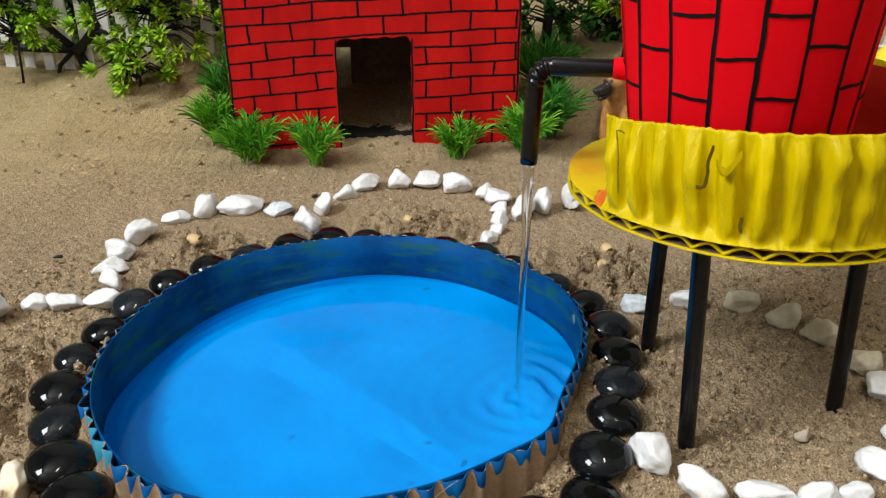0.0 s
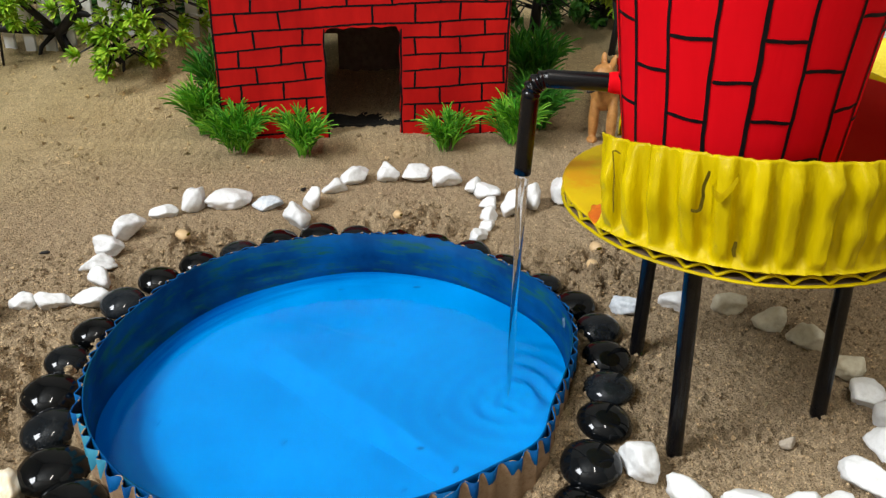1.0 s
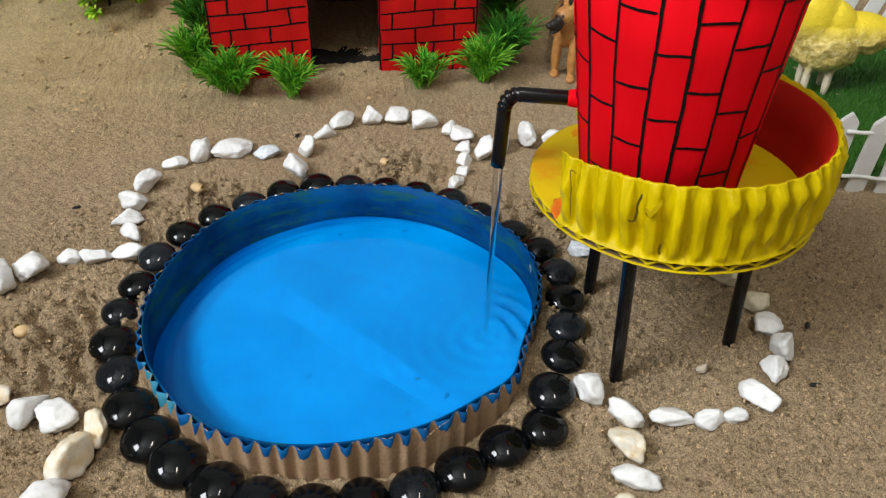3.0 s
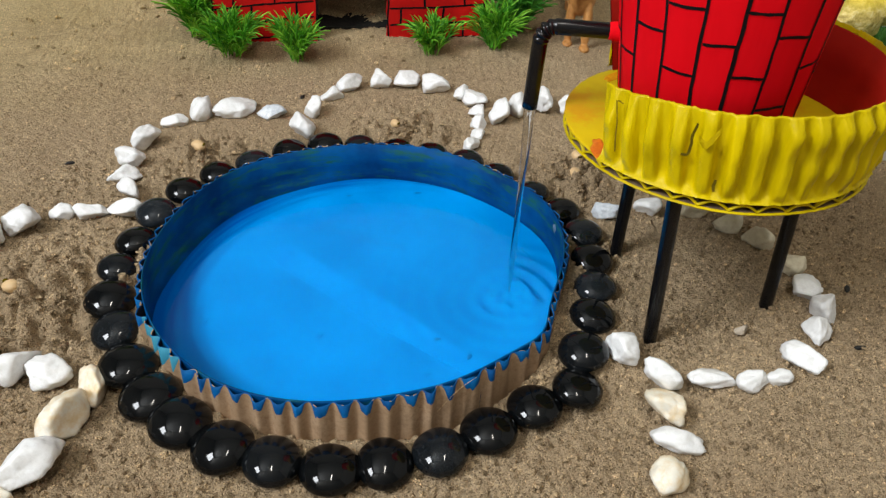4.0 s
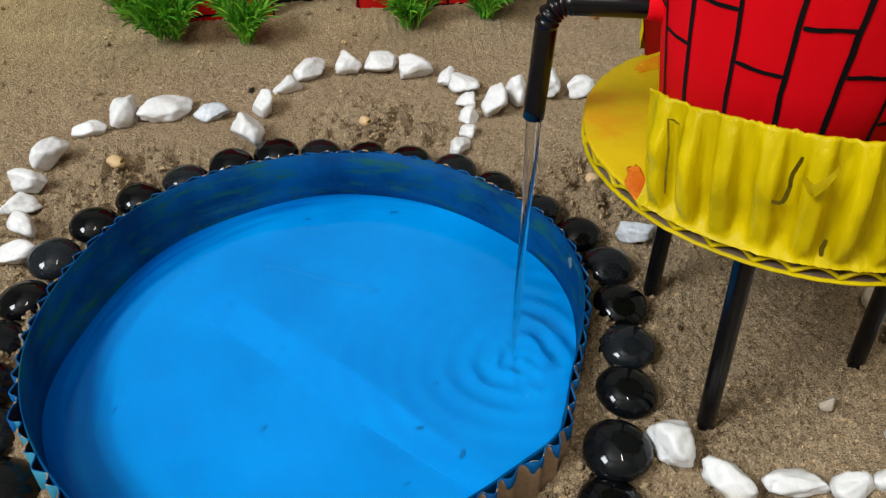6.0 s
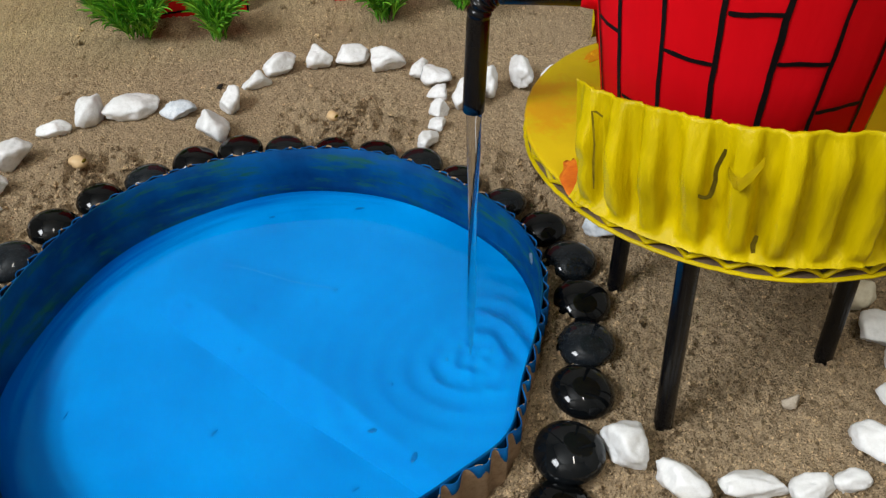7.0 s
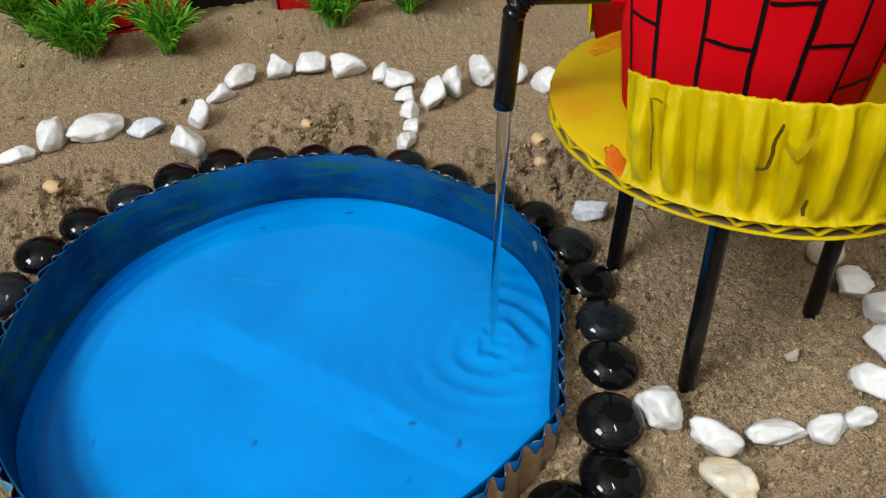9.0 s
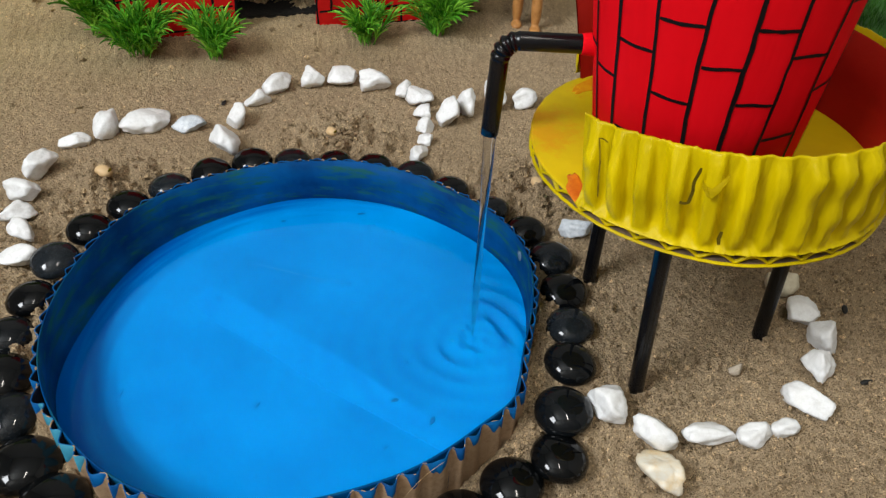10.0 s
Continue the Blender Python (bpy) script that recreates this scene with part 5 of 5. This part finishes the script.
def sheep_figure():
    m, nt, b = mat("yellow_fleece", 0.65)
    co = coords(nt)
    sep = nt.nodes.new("ShaderNodeSeparateXYZ")
    nt.links.new(co, sep.inputs[0])
    curl = noise_tex(nt, 330, 3, 0.7)
    wool = ramp(nt, curl, (0.36, (0.42, 0.30, 0.07)), (0.52, (0.70, 0.54, 0.16)), (0.70, (0.84, 0.74, 0.40)))
    low = ramp(nt, sep.outputs["Z"], (0.033, (1, 1, 1)), (0.043, (0, 0, 0)))
    c = mixc(nt, low, ramp(nt, noise_tex(nt, 90, 4), (0.3, (0.78, 0.58, 0.02)), (0.7, (0.88, 0.69, 0.04))), wool)
    c = mixc(nt, ramp(nt, sep.outputs["Z"], (0.013, (1, 1, 1)), (0.017, (0, 0, 0))), c, (0.72, 0.62, 0.46))
    c = mixc(nt, near(nt, co, (0.0530, -0.004, 0.036), 0.004, 0.008), c, (0.62, 0.36, 0.25))
    nt.links.new(c, b.inputs["Base Color"])
    bump(nt, b, curl, 0.6, 0.0016)
    bm = bmesh.new()
    blob_mesh(bm, (((-0.004, 0, 0.030), (0.020, 0.0155, 0.0180), (0, 0, 0)), ((-0.015, 0, 0.043), (0.0135, 0.0120, 0.0190), (0, -14, 0)), ((-0.003, 0, 0.042), (0.0150, 0.0118, 0.0105), (0, 36, 0)),
                   ((0.012, -0.001, 0.0355), (0.020, 0.0112, 0.0120), (0, 4, 0)), ((0.032, -0.003, 0.0375), (0.017, 0.0082, 0.0085), (0, -4, 0)), ((0.046, -0.004, 0.038), (0.010, 0.0066, 0.0066), (0, 14, 0)),
                   ((-0.012, -0.006, 0.008), (0.0024, 0.0024, 0.0120), (0, 0, 0)), ((-0.010, 0.008, 0.008), (0.0024, 0.0024, 0.0120), (0, 0, 0)),
                   ((0.001, -0.005, 0.008), (0.0024, 0.0024, 0.0120), (0, 0, 0)), ((0.003, 0.008, 0.008), (0.0024, 0.0024, 0.0120), (0, 0, 0)),
                   ((0.039, 0.006, 0.044), (0.004, 0.003, 0.0018), (30, 0, 0)), ((0.039, -0.012, 0.044), (0.004, 0.003, 0.0018), (-30, 0, 0))))
    for v in bm.verts:
        if 0.014 < v.co.z < 0.036 and v.co.x < 0.02:
            v.co += v.normal * 0.0026 * noise.noise(v.co * 330)
    ob = solid("sheep_figurine", bm, m, "yellow plastic sheep figure with woolly belly on turf", "figurine", pose(0.241, 0.398, ground_base(0.24, 0.4) + 0.002, 0, 0, -6))
    soften(ob, 0.0007, 16)


dog_figure()
sheep_figure()


# ---- small things on the sand ----
def nut(x, y, r, yaw):
    bm = bmesh.new()
    bmesh.ops.create_icosphere(bm, subdivisions=3, radius=1.0)
    for v in bm.verts:
        k = 1 + 0.12 * noise.noise(v.co * 1.3 + Vector((x * 99, 0, 0)))
        v.co = Vector((v.co.x * r * 1.25 * k, v.co.y * r * k, v.co.z * r * 0.85 * k))
    ob = solid("seed", bm, NUT, "small pale brown hollow seed lying on loose sand", "seed", pose(x, y, ground_base(x, y) + 0.0022 + r * 0.2, 0, 10, yaw), "seeds in the sand")
    # no hole is cut: a dark blob paints the shade of the opening
    bm = bmesh.new()
    bmesh.ops.create_icosphere(bm, subdivisions=2, radius=1.0, matrix=pose(r * 0.86, -r * 0.12, r * 0.46, 0, 35, 0) @ Matrix.Diagonal((r * 0.22, r * 0.46, r * 0.46, 1)))
    part("hollow", bm, OPENING_SHADE, ob, "dark blob painting the shade in the seed's hollow")


for x, y, r, yaw in ((-0.0148, 0.3225, 0.0021, -40), (-0.1020, 0.3015, 0.0026, -12), (-0.1538, 0.2145, 0.0028, 150), (0.066, 0.292, 0.0026, -70), (0.062, 0.278, 0.0022, -60)):
    nut(x, y, r, yaw)
stones(((0.0983, 0.1775, 0.0054, 0.0036, 21, 1.0, 0, 20),), "small brownish clear pebble half sunk in sand", "loose pebbles", STONE_TAN)


def clods():
    """Loose crumbs of damp sand."""
    rnd = random.Random(21)
    bm = bmesh.new()
    bmesh.ops.create_cube(bm, size=1.2)
    bmesh.ops.bevel(bm, geom=bm.verts[:] + bm.edges[:], offset=0.36, segments=1, affect="EDGES")
    ico_v = [v.co.copy() for v in bm.verts]
    ico_f = [tuple(v.index for v in f.verts) for f in bm.faces]
    bm.free()
    verts, faces = [], []
    spots = []
    for mx, my, r in MOUNDS:
        for _ in range(420):
            a, d = rnd.uniform(0, 6.283), r * abs(rnd.gauss(0, 0.5))
            spots.append((mx + d * math.cos(a), my + d * math.sin(a), 0.0003 + 0.0012 * rnd.random() ** 2))
        for _ in range(26):
            a, d = rnd.uniform(0, 6.283), r * 0.8 * math.sqrt(rnd.random())
            spots.append((mx + d * math.cos(a), my + d * math.sin(a), rnd.uniform(0.0010, 0.0017)))
    for _ in range(700):
        a = rnd.uniform(0, 6.283)
        d = pool_radius(a) + rnd.uniform(0.003, 0.008)
        spots.append((POOL.x + d * math.cos(a), POOL.y + d * math.sin(a), rnd.uniform(0.0004, 0.0013)))
    for _ in range(260):
        a = radians(rnd.gauss(308, 12))
        d = pool_radius(a) + 0.0032 + abs(rnd.gauss(0, 0.004))
        spots.append((POOL.x + d * math.cos(a), POOL.y + d * math.sin(a), rnd.uniform(0.0006, 0.0017)))
    for fx, fy in ((0.0662, 0.1753), (0.0669, 0.2245), (0.1134, 0.1916)):
        for _ in range(46):
            a, d = rnd.uniform(0, 6.283), 0.0026 + abs(rnd.gauss(0, 0.0016))
            spots.append((fx + d * math.cos(a), fy + d * math.sin(a), rnd.uniform(0.0004, 0.0010)))
    for _ in range(24000):
        x, y = rnd.uniform(-0.19, 0.20), rnd.uniform(0.09, 0.42)
        if noise.noise(Vector((x * 25, y * 25, 7))) > rnd.uniform(-0.6, 0.5) and rnd.random() < 1 - 0.85 * smoothstep(0.25, 0.33, y):
            spots.append((x, y, 0.0002 + 0.0008 * rnd.random() ** 3))
    for _ in range(20000):
        x, y = rnd.uniform(-0.17, 0.19), 0.09 + 0.20 * rnd.random() ** 1.3
        spots.append((x, y, 0.0003 + 0.0011 * rnd.random() ** 3))
    for _ in range(2200):
        x, y = rnd.uniform(-0.32, 0.10), rnd.uniform(0.35, 0.53)
        if noise.noise(Vector((x * 30, y * 30, 2))) > rnd.uniform(-0.3, 0.4):
            spots.append((x, y, 0.0003 + (0.0022 if x < -0.10 else 0.0016) * rnd.random() ** 3))
    for x, y, r in spots:
        p = Vector((x - POOL.x, y - POOL.y))
        if p.length < pool_radius(math.atan2(p.y, p.x)) + 0.003:
            continue
        z = ground_z(x, y) + r * 0.2
        k = len(verts)
        s = rnd.random() * 50
        for c in ico_v:
            q = 1 + 1.1 * noise.noise(c * 1.6 + Vector((s, 0, 0)))
            verts.append((x + c.x * r * q, y + c.y * r * q, z + c.z * r * q * 0.8))
        faces += [tuple(i + k for i in f) for f in ico_f]
    me = bpy.data.meshes.new("sand_crumbs")
    me.from_pydata(verts, [], faces)
    me.materials.append(SAND_CRUMBS)
    tagged(new("sand_crumbs", me), "loose crumbs of damp brown sand", "sand", kind="stuff")


clods()


def speck(name, x, y, z, sx, sy, sz, yaw, material, label, category, group=""):
    bm = bmesh.new()
    bmesh.ops.create_icosphere(bm, subdivisions=2, radius=1.0)
    for v in bm.verts:
        k = 1 + 0.35 * noise.noise(v.co * 1.4 + Vector((x * 500, y * 500, 0)))
        v.co = Vector((v.co.x * sx * k, v.co.y * sy * k, v.co.z * sz * k))
    return solid(name, bm, material, label, category, pose(x, y, z, 0, 0, yaw), group)


def litter():
    rnd = random.Random(31)
    # x, y, length, breadth and turn of the marks on the pool floor, in millimetres and degrees; (-4.1, 187) and (6,
    # 177.8) are painted shadows
    for x, y, ln, br, yaw in ((-14, 240.5, 0.7, 0.5, 20), (-44.6, 192.1, 1.3, 0.4, 50), (-58.3, 240.6, 0.8, 0.4, 0), (-36, 280, 1.1, 0.5, 10), (1.4, 201.3, 0.7, 0.5, 70), (-41.2, 220.2, 0.6, 0.3, 120),
                             (-19.6, 236.4, 0.4, 0.3, 0), (-6.4, 279.5, 1.6, 0.6, 5), (-38.3, 236.7, 0.5, 0.3, 40), (-4.1, 187, 1.3, 0.7, 5), (6, 177.8, 1.7, 0.7, 65), (-85.5, 203.5, 1.6, 0.25, 75), (-8.4, 170.7, 1.0, 0.3, 30)):
        x, y = x / 1000, y / 1000
        speck("paint_speck", x, y, POOL_FLOOR + 0.0002 + pool_lean(x, y), ln / 1000, br / 1000, 0.00012, yaw, SPECK_AND_SHADOW, "small dark blue mark for a speck or shadow under water", "debris", "specks in the water")
    for _ in range(9):
        a, d = rnd.uniform(0, 6.283), 0.002 + abs(rnd.gauss(0, 0.005))
        r = rnd.uniform(0.0002, 0.0004)
        ob = speck("bubble", SPLASH.x + d * math.cos(a), SPLASH.y + d * math.sin(a), SPLASH_Z + 0.0001, r, r, r * 0.7, 0, FALLING, "small clear bubble where the jet meets water", "bubble", "bubbles round the jet")
        ob.visible_shadow = False
    for x, y, yaw in ((-0.155, 0.2925, 20), (0.1462, 0.1978, 60), (0.136, 0.168, 10), (-0.060, 0.352, 70)):
        z = ground_z(x, y) + 0.0005
        speck("dark_bit", x, y, z, 0.0022, 0.0009, 0.0006, yaw, STEM, "small dark bit of bark on the sand", "debris", "bits on the sand")
    bm = bmesh.new()
    pts = [Vector((-0.0073, 0.1472, -0.0035)).lerp(Vector((0.0042, 0.1498, 0.0080)), u) + Vector((0, 0, 0.0016 * math.sin(3.1 * u))) for u in (0, 0.2, 0.4, 0.6, 0.8, 1)]
    tube(bm, pts, 0.00005, 5)
    solid("straw_fibre", bm, NUT, "fine pale fibre leaning on the pool edge", "fibre")


litter()
